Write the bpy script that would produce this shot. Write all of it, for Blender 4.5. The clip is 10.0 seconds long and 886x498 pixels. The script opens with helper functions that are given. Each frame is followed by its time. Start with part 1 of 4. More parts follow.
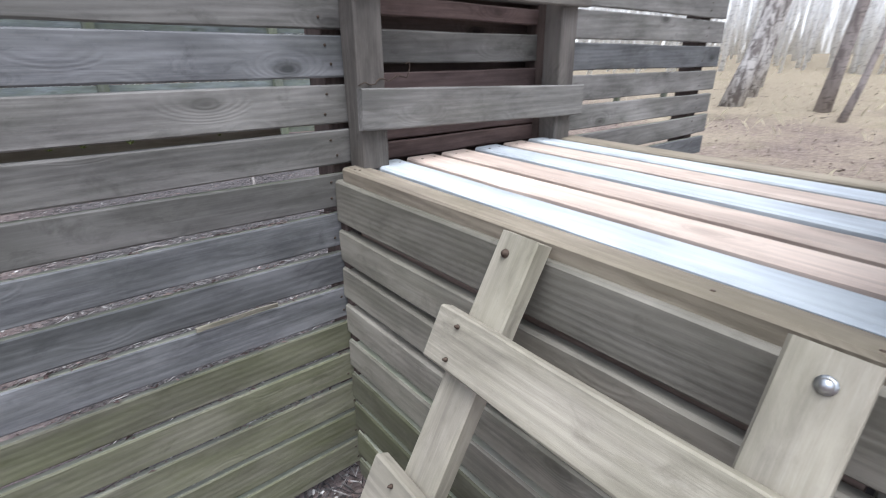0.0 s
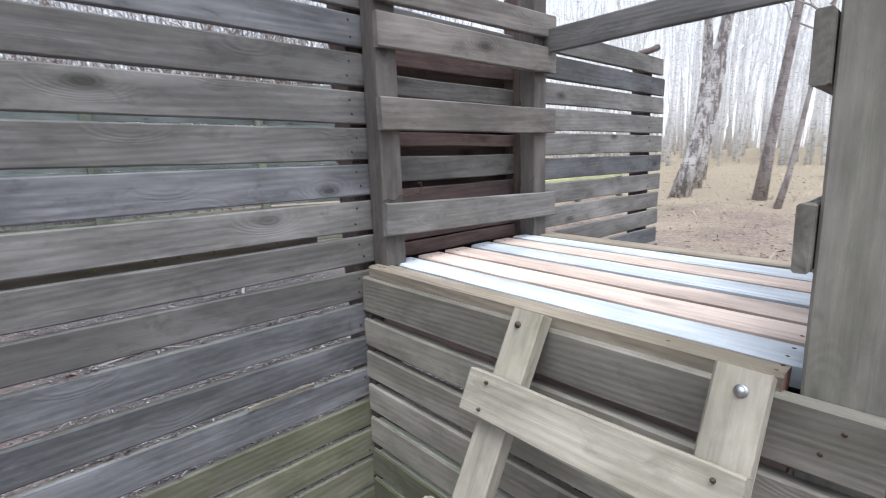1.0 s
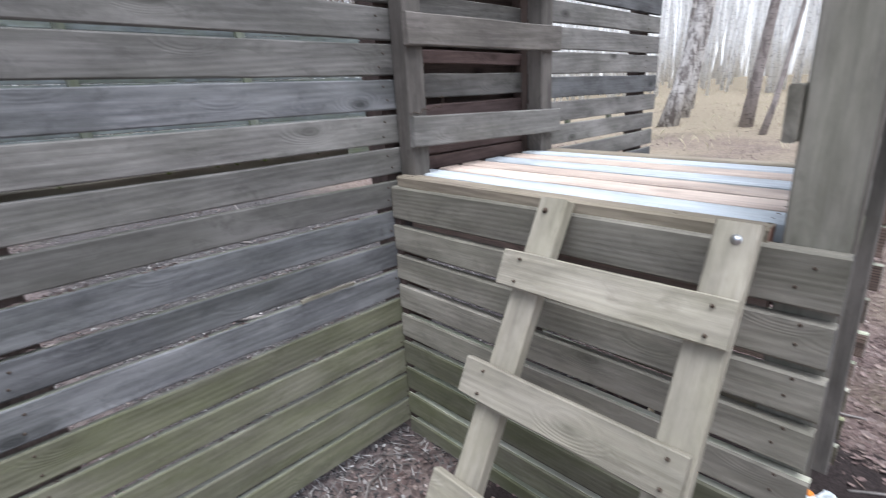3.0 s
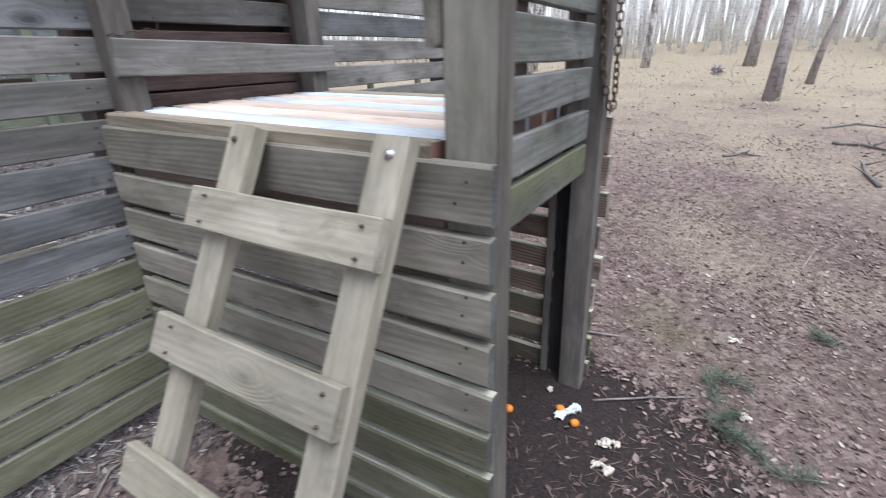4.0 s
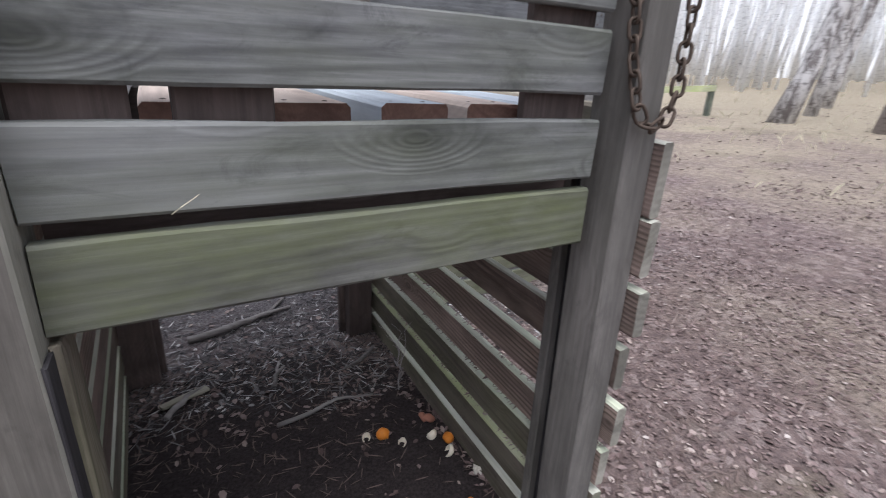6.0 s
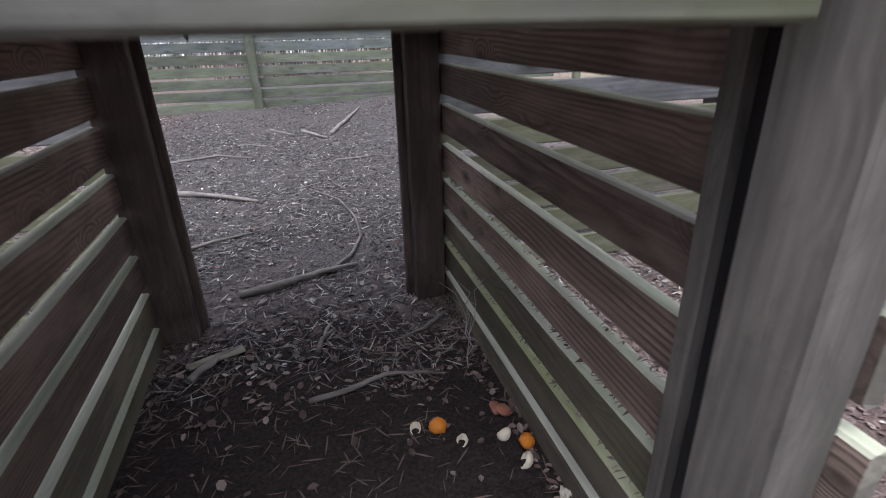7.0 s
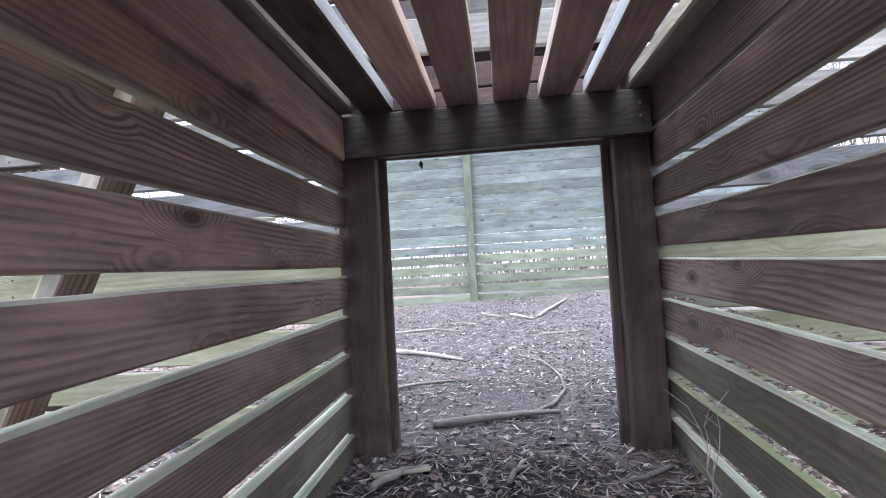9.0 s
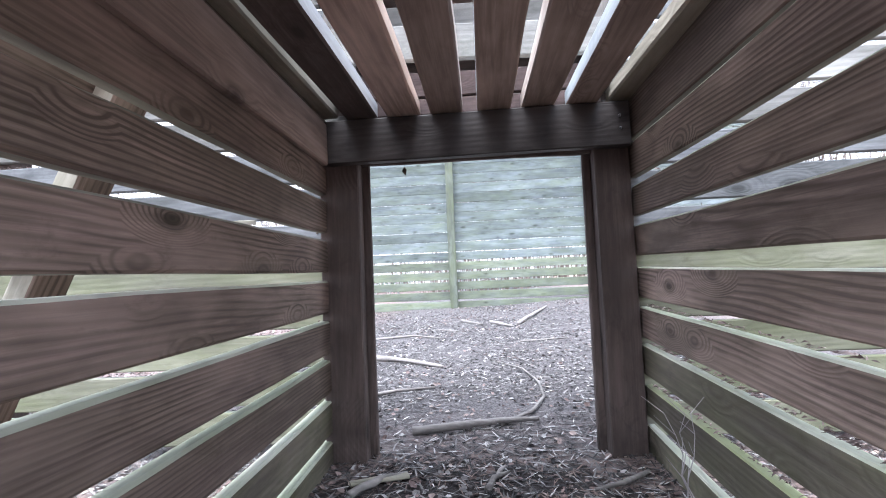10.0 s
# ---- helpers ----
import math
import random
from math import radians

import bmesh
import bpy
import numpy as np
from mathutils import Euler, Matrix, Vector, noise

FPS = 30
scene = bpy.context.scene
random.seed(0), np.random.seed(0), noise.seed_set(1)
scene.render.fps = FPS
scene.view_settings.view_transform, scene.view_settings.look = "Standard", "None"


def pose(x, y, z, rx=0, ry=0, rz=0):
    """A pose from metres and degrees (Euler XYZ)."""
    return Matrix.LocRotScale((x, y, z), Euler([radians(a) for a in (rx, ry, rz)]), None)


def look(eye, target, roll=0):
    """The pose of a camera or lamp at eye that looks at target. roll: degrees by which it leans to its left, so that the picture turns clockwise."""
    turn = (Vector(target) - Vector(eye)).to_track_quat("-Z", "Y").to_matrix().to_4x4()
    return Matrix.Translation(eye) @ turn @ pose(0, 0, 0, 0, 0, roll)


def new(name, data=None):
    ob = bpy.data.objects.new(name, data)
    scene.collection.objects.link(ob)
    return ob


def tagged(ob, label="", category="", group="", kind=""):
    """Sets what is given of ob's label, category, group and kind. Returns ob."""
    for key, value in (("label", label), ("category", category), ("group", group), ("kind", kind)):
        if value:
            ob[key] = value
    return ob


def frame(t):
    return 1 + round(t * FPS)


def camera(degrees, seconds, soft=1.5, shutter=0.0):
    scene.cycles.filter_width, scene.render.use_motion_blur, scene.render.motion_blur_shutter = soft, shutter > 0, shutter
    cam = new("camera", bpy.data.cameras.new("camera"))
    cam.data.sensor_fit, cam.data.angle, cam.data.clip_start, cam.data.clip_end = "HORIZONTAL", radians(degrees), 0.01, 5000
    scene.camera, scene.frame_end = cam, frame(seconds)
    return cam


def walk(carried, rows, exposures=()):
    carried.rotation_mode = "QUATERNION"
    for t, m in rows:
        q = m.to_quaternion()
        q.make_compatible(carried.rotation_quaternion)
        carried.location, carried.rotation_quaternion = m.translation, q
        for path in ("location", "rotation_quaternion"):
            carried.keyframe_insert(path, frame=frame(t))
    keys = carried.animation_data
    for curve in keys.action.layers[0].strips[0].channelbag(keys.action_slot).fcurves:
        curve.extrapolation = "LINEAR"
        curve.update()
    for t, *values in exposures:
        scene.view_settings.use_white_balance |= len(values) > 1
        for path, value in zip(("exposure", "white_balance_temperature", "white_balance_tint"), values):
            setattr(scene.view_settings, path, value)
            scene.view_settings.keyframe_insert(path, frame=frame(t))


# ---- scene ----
cam = camera(84.7, 10.0, soft=1.0, shutter=0.3)
PATH = [
    (0, (-0.677, 0.116, 1.535), (0.509, 1.557, 0.816), -0.5),
    (0.5, (-0.844, 0.084, 1.586), (0.542, 1.408, 1.015), 0.2),
    (1, (-0.974, -0.032, 1.608), (0.369, 1.407, 1.253), -1.9),
    (1.5, (-1.101, -0.079, 1.615), (0.083, 1.5, 1.294), -3.7),
    (2, (-1.263, 0.007, 1.598), (-0.144, 1.627, 1.246), -3.3),
    (2.2, (-1.302, 0.027, 1.598), (-0.2, 1.651, 1.21), -3.1),
    (3.3, (-1.16, -0.138, 1.488), (0.291, 1.062, 0.816), -2.5),
    (3.5, (-1.101, -0.181, 1.462), (0.421, 0.916, 0.767), -1.9),
    (4, (-0.867, -0.398, 1.387), (0.728, 0.555, 0.646), -1.8),
    (4.5, (-0.625, -0.539, 1.309), (1.05, 0.247, 0.549), -3.3),
    (5, (-0.258, -0.592, 1.305), (1.444, 0.113, 0.53), 5.9),
    (5.5, (0.017, -0.564, 1.285), (1.411, 0.663, 0.543), 4.4),
    (6, (0.235, -0.551, 1.261), (1.213, 1.053, 0.577), 2.6),
    (6.2, (0.282, -0.525, 1.233), (1.137, 1.139, 0.525), 1.9),
    (7.3, (0.576, -0.176, 0.875), (1.029, 1.613, 0.103), -1.6),
    (7.5, (0.565, -0.182, 0.834), (0.949, 1.67, 0.183), -1.5),
    (8, (0.532, -0.178, 0.705), (0.612, 1.794, 0.383), -4.1),
    (8.5, (0.514, -0.176, 0.638), (0.357, 1.817, 0.614), -3.9),
    (9, (0.521, -0.189, 0.63), (0.323, 1.799, 0.731), -3.1),
    (9.5, (0.519, -0.192, 0.632), (0.346, 1.795, 0.78), -2.5),
    (10, (0.516, -0.194, 0.629), (0.399, 1.799, 0.754), -2.4),
]
walk(cam, [(t, look(eye, target, roll)) for t, eye, target, roll in PATH], exposures=[(0, 1.02, 6050, 10), (3.5, 0.99, 6000, 10), (4.5, 0.97, 5950, 11), (6.0, 0.92, 6050, 12), (7.5, 1.12, 6100, 13), (8.0, 1.8, 6000, 11), (8.5, 2.15, 5850, 10), (10, 2.6, 5750, 9)])

# ---- world and light: a bright overcast winter day in a birch wood ----
world = bpy.data.worlds.new("overcast_sky")
scene.world = world
world.use_nodes = True
wn, wl = world.node_tree.nodes, world.node_tree.links
sky = wn.new("ShaderNodeTexSky")
sky.sky_type, sky.sun_disc = "NISHITA", False
sky.sun_elevation, sky.sun_rotation = radians(72), radians(205)
sky.air_density, sky.dust_density = 1.0, 3.0
grey = wn.new("ShaderNodeHueSaturation")
grey.inputs["Saturation"].default_value = 0.32
wl.new(sky.outputs[0], grey.inputs["Color"])
wl.new(grey.outputs[0], wn["Background"].inputs["Color"])
wn["Background"].inputs["Strength"].default_value = 0.15
sun_data = bpy.data.lights.new("sun", "SUN")
sun_data.energy, sun_data.angle, sun_data.color = 1.5, radians(50), (1.0, 0.975, 0.95)
sun = new("sun", sun_data)
sun.matrix_world = look((-2.5, -5, 17), (0, 0, 0))


# ---- materials ----
def nodes_of(name, rough=0.8):
    mat = bpy.data.materials.new(name)
    mat.use_nodes = True
    nt = mat.node_tree
    bsdf = nt.nodes["Principled BSDF"]
    bsdf.inputs["Roughness"].default_value = rough
    bsdf.inputs["Specular IOR Level"].default_value = 0.25
    return mat, nt, bsdf


def node(nt, kind, **inputs):
    n = nt.nodes.new("ShaderNode" + kind)
    for key, value in inputs.items():
        n.inputs[key.replace("_", " ")].default_value = value
    return n


def ramp(nt, source, stops):
    n = nt.nodes.new("ShaderNodeValToRGB")
    e = n.color_ramp.elements
    while len(e) < len(stops):
        e.new(0.5)
    for i, (p, c) in enumerate(stops):
        e[i].position = p
        e[i].color = (c, c, c, 1) if isinstance(c, (int, float)) else (*c, 1)
    nt.links.new(source, n.inputs[0])
    return n.outputs[0]


def mix(nt, fac, a, b, how="MIX"):
    n = nt.nodes.new("ShaderNodeMix")
    n.data_type, n.blend_type = "RGBA", how
    for sock, value in ((n.inputs[0], fac), (n.inputs[6], a), (n.inputs[7], b)):
        if isinstance(value, bpy.types.NodeSocket):
            nt.links.new(value, sock)
        elif isinstance(value, (int, float)):
            sock.default_value = value
        else:
            sock.default_value = (*value, 1)
    return n.outputs[2]


def bump(nt, bsdf, height, strength, distance):
    b = node(nt, "Bump", Strength=strength, Distance=distance)
    nt.links.new(height, b.inputs["Height"])
    nt.links.new(b.outputs[0], bsdf.inputs["Normal"])


def grain_coords(nt):
    """Board coordinates: x runs along the grain; every piece takes another part of the pattern."""
    tc = nt.nodes.new("ShaderNodeTexCoord")
    info = nt.nodes.new("ShaderNodeObjectInfo")
    mul = nt.nodes.new("ShaderNodeVectorMath")
    mul.operation = "SCALE"
    mul.inputs[0].default_value = (31.0, 17.0, 23.0)
    nt.links.new(info.outputs["Random"], mul.inputs["Scale"])
    add = nt.nodes.new("ShaderNodeVectorMath")
    nt.links.new(tc.outputs["Object"], add.inputs[0])
    nt.links.new(mul.outputs[0], add.inputs[1])
    return add.outputs[0], info.outputs["Random"], tc.outputs["Object"], mul.outputs[0]


def stretch(nt, source, scale, turn=(0.0, 0.0, 0.0)):
    m = nt.nodes.new("ShaderNodeMapping")
    m.inputs["Scale"].default_value = scale
    m.inputs["Rotation"].default_value = turn
    nt.links.new(source, m.inputs["Vector"])
    return m.outputs[0]


def wood(name, light, dark, algae=0.0, algae_colour=(0.20, 0.24, 0.06), knots=0.85, rough=0.82, stain=0.65, ring=21.0, relief=0.25, figure=0.5, spread=(0.82, 1.42)):
    """Sawn timber: flowing growth rings, fine fibres, knots, blotchy weathering and, on damp boards, green algae."""
    mat, nt, bsdf = nodes_of(name, rough)
    co, rnd, own, shift = grain_coords(nt)
    wob = node(nt, "TexNoise", Scale=1.0, Detail=3.0, Roughness=0.55)
    nt.links.new(stretch(nt, co, (2.2, 9.0, 9.0)), wob.inputs["Vector"])
    pith = nt.nodes.new("ShaderNodeVectorMath")
    pith.operation = "WRAP"
    pith.inputs[1].default_value, pith.inputs[2].default_value = (1e4, 0.14, 0.10), (-1e4, 0.03, -0.10)
    nt.links.new(shift, pith.inputs[0])
    local = nt.nodes.new("ShaderNodeVectorMath")
    nt.links.new(own, local.inputs[0])
    nt.links.new(pith.outputs[0], local.inputs[1])
    kn = node(nt, "TexVoronoi", Scale=1.0)
    kn.feature = "F1"
    nt.links.new(stretch(nt, co, (3.0, 1.0, 7.0)), kn.inputs["Vector"])
    swirl = nt.nodes.new("ShaderNodeCombineXYZ")
    push = ramp(nt, kn.outputs["Distance"], [(0.0, 0.07), (0.12, 0.04), (0.36, 0.0)])
    nt.links.new(push, swirl.inputs[1])
    nt.links.new(push, swirl.inputs[2])
    bent = nt.nodes.new("ShaderNodeVectorMath")
    nt.links.new(local.outputs[0], bent.inputs[0])
    nt.links.new(swirl.outputs[0], bent.inputs[1])
    rings = node(nt, "TexWave", Scale=ring, Distortion=10.0, Detail=2.5, Detail_Scale=0.20, Detail_Roughness=0.5)
    rings.wave_type, rings.rings_direction, rings.wave_profile = "RINGS", "X", "SIN"
    nt.links.new(stretch(nt, bent.outputs[0], (0.24, 1.0, 1.0), (0.0, 0.08, -0.10)), rings.inputs["Vector"])
    fibre = node(nt, "TexNoise", Scale=1.0, Detail=5.0, Roughness=0.7)
    nt.links.new(stretch(nt, co, (7.0, 240.0, 240.0)), fibre.inputs["Vector"])
    blot = node(nt, "TexNoise", Scale=1.0, Detail=8.0, Roughness=0.72)
    nt.links.new(stretch(nt, co, (4.0, 9.0, 11.0)), blot.inputs["Vector"])
    mid = [(a + b) / 2 for a, b in zip(light, dark)]
    vary = node(nt, "TexNoise", Scale=1.0, Detail=3.0, Roughness=0.6)
    nt.links.new(stretch(nt, co, (1.5, 11.0, 14.0)), vary.inputs["Vector"])
    lines = mix(nt, 1.0, ramp(nt, rings.outputs[0], [(0.3, 0.0), (0.7, 0.4), (1.0, 1.0)]), ramp(nt, vary.outputs[0], [(0.35, figure * 0.2), (0.65, figure)]), "MULTIPLY")
    col = mix(nt, lines, light, [m * 0.42 for m in mid])
    streak = node(nt, "TexNoise", Scale=1.0, Detail=4.0, Roughness=0.6)
    nt.links.new(stretch(nt, co, (2.2, 60.0, 60.0)), streak.inputs["Vector"])
    col = mix(nt, ramp(nt, streak.outputs[0], [(0.45, 0.0), (0.7, 0.6)]), col, [m * 0.55 for m in mid])
    col = mix(nt, ramp(nt, fibre.outputs[0], [(0.35, 0.0), (0.72, 0.75)]), col, dark)
    col = mix(nt, ramp(nt, blot.outputs[0], [(0.42, 0.0), (0.72, stain)]), col, [c * 0.5 for c in dark])
    patch = node(nt, "TexNoise", Scale=1.0, Detail=7.0, Roughness=0.66)
    nt.links.new(stretch(nt, co, (1.6, 5.0, 6.0)), patch.inputs["Vector"])
    col = mix(nt, ramp(nt, patch.outputs[0], [(0.38, 0.0), (0.68, 0.7)]), col, [c * 0.5 for c in mid])
    col = mix(nt, ramp(nt, wob.outputs[0], [(0.48, 0.0), (0.72, 0.5)]), col, [min(0.9, c * 1.35) for c in light])
    smudge = node(nt, "TexNoise", Scale=1.0, Detail=6.0, Roughness=0.7, Distortion=0.8)
    nt.links.new(stretch(nt, co, (7.0, 14.0, 16.0)), smudge.inputs["Vector"])
    col = mix(nt, ramp(nt, smudge.outputs[0], [(0.54, 0.0), (0.70, stain * 0.75)]), col, [c * 0.55 for c in dark])
    halo = ramp(nt, kn.outputs["Distance"], [(0.075, knots), (0.10, knots * 0.55), (0.125, knots * 0.65), (0.15, knots * 0.25), (0.21, 0.0)])
    col = mix(nt, halo, col, [c * 0.3 for c in dark])
    if algae:
        al = node(nt, "TexNoise", Scale=1.0, Detail=7.0, Roughness=0.68)
        nt.links.new(stretch(nt, co, (2.3, 6.0, 9.0)), al.inputs["Vector"])
        col = mix(nt, ramp(nt, al.outputs[0], [(0.36, 0.0), (0.66, algae)]), col, algae_colour)
    tone = nt.nodes.new("ShaderNodeMapRange")
    tone.inputs["To Min"].default_value, tone.inputs["To Max"].default_value = spread
    nt.links.new(rnd, tone.inputs["Value"])
    hsv = node(nt, "HueSaturation")
    nt.links.new(tone.outputs[0], hsv.inputs["Value"])
    nt.links.new(col, hsv.inputs["Color"])
    nt.links.new(hsv.outputs[0], bsdf.inputs["Base Color"])
    height = mix(nt, 0.5, fibre.outputs[0], rings.outputs[0])
    bump(nt, bsdf, height, relief, 0.003)
    return mat


GREY = wood("weathered_grey_timber", (0.225, 0.217, 0.210), (0.112, 0.108, 0.103), stain=0.7, figure=0.42, algae=0.10, algae_colour=(0.11, 0.125, 0.07))
BLUEGREY = wood("damp_bluish_grey_timber", (0.185, 0.188, 0.198), (0.072, 0.074, 0.082), stain=0.75, figure=0.45, algae=0.12, algae_colour=(0.10, 0.115, 0.07))
GREEN = wood("algae_stained_timber", (0.205, 0.199, 0.158), (0.112, 0.108, 0.080), algae=0.5, algae_colour=(0.096, 0.110, 0.044), stain=0.75, figure=0.25, spread=(0.8, 1.3))
TAN = wood("pale_treated_timber", (0.30, 0.278, 0.235), (0.185, 0.168, 0.138), algae=0.2, stain=0.6, figure=0.14, algae_colour=(0.20, 0.20, 0.11), relief=0.35)
RIM = wood("tan_decking_rim", (0.36, 0.315, 0.255), (0.23, 0.19, 0.15), algae=0.08, stain=0.4, relief=0.35, figure=0.3, spread=(0.9, 1.1))
POST = wood("grey_green_post_timber", (0.288, 0.271, 0.236), (0.178, 0.166, 0.142), figure=0.14, stain=0.6, algae=0.2, algae_colour=(0.11, 0.12, 0.065))
CORNER = wood("grey_green_corner_post", (0.25, 0.239, 0.211), (0.15, 0.142, 0.123), figure=0.2, stain=0.7, algae=0.2, algae_colour=(0.11, 0.12, 0.065))
DULL = wood("dark_grey_post_timber", (0.192, 0.176, 0.163), (0.105, 0.096, 0.089), spread=(1.0, 1.15), figure=0.35, algae=0.1, algae_colour=(0.09, 0.10, 0.06))
BROWN = wood("brown_sheltered_shaded_timber", (0.290, 0.215, 0.187), (0.102, 0.075, 0.063), algae=0.05, knots=0.9, ring=34.0, figure=1.6, stain=0.5)
UNDER = wood("red_brown_deck_underside", (0.47, 0.35, 0.30), (0.25, 0.182, 0.153), knots=0.9, stain=0.25, figure=0.6)
DARKPOST = wood("dark_brown_post_timber", (0.128, 0.097, 0.087), (0.064, 0.048, 0.043))
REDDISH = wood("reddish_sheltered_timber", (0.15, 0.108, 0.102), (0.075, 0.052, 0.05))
# near-black, for strips that draw the shaded gaps at the corner posts
GAP_SHADE = wood("black_gap_shade", (0.045, 0.042, 0.045), (0.022, 0.02, 0.022))
FRESH = wood("fresh_pink_pine_decking", (0.70, 0.58, 0.505), (0.57, 0.455, 0.39), stain=0.10, figure=0.3, spread=(0.95, 1.12), rough=0.6, relief=0.2, knots=0.4)
BLUE = wood("pale_blue_painted_decking", (0.59, 0.645, 0.70), (0.50, 0.55, 0.605), stain=0.1, figure=0.25, spread=(0.95, 1.1), rough=0.55, relief=0.2, knots=0.15)
SOUTH = wood("mottled_dark_grey_timber", (0.185, 0.186, 0.184), (0.066, 0.067, 0.068), algae=0.4, algae_colour=(0.135, 0.145, 0.10), stain=0.9, figure=0.75, spread=(0.9, 1.15))
SIDE_GREEN = wood("green_patched_grey_timber", (0.20, 0.198, 0.18), (0.095, 0.093, 0.082), algae=0.65, algae_colour=(0.12, 0.135, 0.06), stain=0.9, figure=0.65, spread=(0.95, 1.1))
DAMP = wood("damp_brown_green_timber", (0.185, 0.158, 0.13), (0.08, 0.066, 0.055), algae=0.45, algae_colour=(0.115, 0.12, 0.06), figure=0.8)
ENDGRAIN = wood("dark_end_grain", (0.145, 0.146, 0.145), (0.085, 0.084, 0.084), knots=0.1)
LINTEL = wood("near_black_lintel_timber", (0.085, 0.074, 0.072), (0.042, 0.036, 0.035), rough=0.5)
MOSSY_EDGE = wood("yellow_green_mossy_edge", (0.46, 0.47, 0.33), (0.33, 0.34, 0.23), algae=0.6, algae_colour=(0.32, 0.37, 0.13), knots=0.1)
FENCE_LOW = wood("green_fence_timber", (0.17, 0.185, 0.165), (0.098, 0.108, 0.09), algae=0.45, algae_colour=(0.16, 0.185, 0.09))
SCREEN = wood("brownish_grey_plank_timber", (0.195, 0.178, 0.166), (0.098, 0.088, 0.081), stain=0.7, figure=0.4, algae=0.08, algae_colour=(0.10, 0.11, 0.06))
# south face of the corner post: its weaker light is put into the colour
POST_SOUTH = wood("shaded_post_south_face", (0.125, 0.114, 0.10), (0.072, 0.065, 0.057), figure=0.4)
CUT_PINE = wood("reddish_cut_pine_end", (0.38, 0.22, 0.17), (0.25, 0.14, 0.11), knots=0.1)
FENCE = wood("greenish_grey_fence_timber", (0.16, 0.182, 0.195), (0.09, 0.104, 0.108), algae=0.35, algae_colour=(0.14, 0.165, 0.09))
TWIG = wood("grey_dead_wood", (0.27, 0.25, 0.24), (0.13, 0.115, 0.11))
# upper board edges: algae green, paled to carry the sky light on them
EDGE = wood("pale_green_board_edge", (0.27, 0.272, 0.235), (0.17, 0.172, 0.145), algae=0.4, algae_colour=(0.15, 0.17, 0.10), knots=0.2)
PALE_EDGE = wood("pale_skylit_board_edge", (0.52, 0.51, 0.445), (0.37, 0.36, 0.31), algae=0.55, stain=0.3, algae_colour=(0.29, 0.345, 0.21), knots=0.2)


def plain(name, colour, rough, metal=0.0, scale=40.0, amount=0.35):
    mat, nt, bsdf = nodes_of(name, rough)
    bsdf.inputs["Metallic"].default_value = metal
    tc = nt.nodes.new("ShaderNodeTexCoord")
    n = node(nt, "TexNoise", Scale=scale, Detail=4.0)
    nt.links.new(tc.outputs["Object"], n.inputs["Vector"])
    col = mix(nt, ramp(nt, n.outputs[0], [(0.35, 0.0), (0.7, amount)]), colour, [c * 0.4 for c in colour])
    nt.links.new(col, bsdf.inputs["Base Color"])
    bump(nt, bsdf, n.outputs[0], 0.3, 0.002)
    return mat


STEEL = plain("galvanised_steel", (0.55, 0.57, 0.60), 0.35, 1.0, 90)
RUST = plain("rusty_chain_iron", (0.10, 0.075, 0.06), 0.7, 0.6, 120)
PEEL = plain("orange_peel", (0.68, 0.23, 0.03), 0.5, 0.0, 150, 0.25)
PITH = plain("white_peel_pith", (0.80, 0.72, 0.58), 0.8, 0.0, 60, 0.2)
TISSUE = plain("white_crumpled_tissue", (0.66, 0.71, 0.75), 0.9, 0.0, 25, 0.12)
SHELL = plain("pale_nut_shell", (0.62, 0.58, 0.52), 0.8, 0.0, 60, 0.4)
SPRIG = plain("green_pine_needles", (0.085, 0.115, 0.085), 0.7, 0.0, 30)
GRASS = plain("dry_grass", (0.62, 0.56, 0.42), 0.9, 0.0, 10)
NEEDLE = plain("brown_pine_needles", (0.17, 0.125, 0.11), 0.9, 0.0, 60)


def bark(name, pale, dark, white_low, seed):
    mat, nt, bsdf = nodes_of(name, 0.9)
    tc = nt.nodes.new("ShaderNodeTexCoord")
    a = node(nt, "TexNoise", Scale=1.0, Detail=5.0, Roughness=0.7)
    nt.links.new(stretch(nt, tc.outputs["Object"], (9.0, 9.0, 3.5)), a.inputs["Vector"])
    b = node(nt, "TexNoise", Scale=1.0, Detail=3.0)
    nt.links.new(stretch(nt, tc.outputs["Object"], (6.0, 6.0, 22.0)), b.inputs["Vector"])
    col = mix(nt, ramp(nt, a.outputs[0], [(white_low, 0.0), (white_low + 0.12, 1.0)]), pale, dark)
    col = mix(nt, ramp(nt, b.outputs[0], [(0.55, 0.0), (0.68, 0.7)]), col, [c * 0.6 for c in dark])
    nt.links.new(col, bsdf.inputs["Base Color"])
    bump(nt, bsdf, a.outputs[0], 0.6, 0.02)
    return mat


BIRCHFOOT = bark("rough_dark_birch_bark", (0.60, 0.58, 0.57), (0.20, 0.18, 0.175), 0.45, 2)
PINE = bark("grey_brown_pine_bark", (0.33, 0.295, 0.285), (0.19, 0.165, 0.16), 0.48, 3)
# FARBARK and FARTWIGS carry the distance haze as a paler colour
FARBARK = bark("haze_paled_birch_bark", (0.85, 0.86, 0.87), (0.58, 0.58, 0.60), 0.54, 4)
TWIGS = plain("thin_grey_twigs", (0.34, 0.31, 0.31), 0.9, 0.0, 5)
THICKET = plain("brown_sapling_twigs", (0.17, 0.135, 0.12), 0.9, 0.0, 5)
FARTWIGS = plain("haze_paled_twigs", (0.85, 0.84, 0.86), 0.9, 0.0, 5)


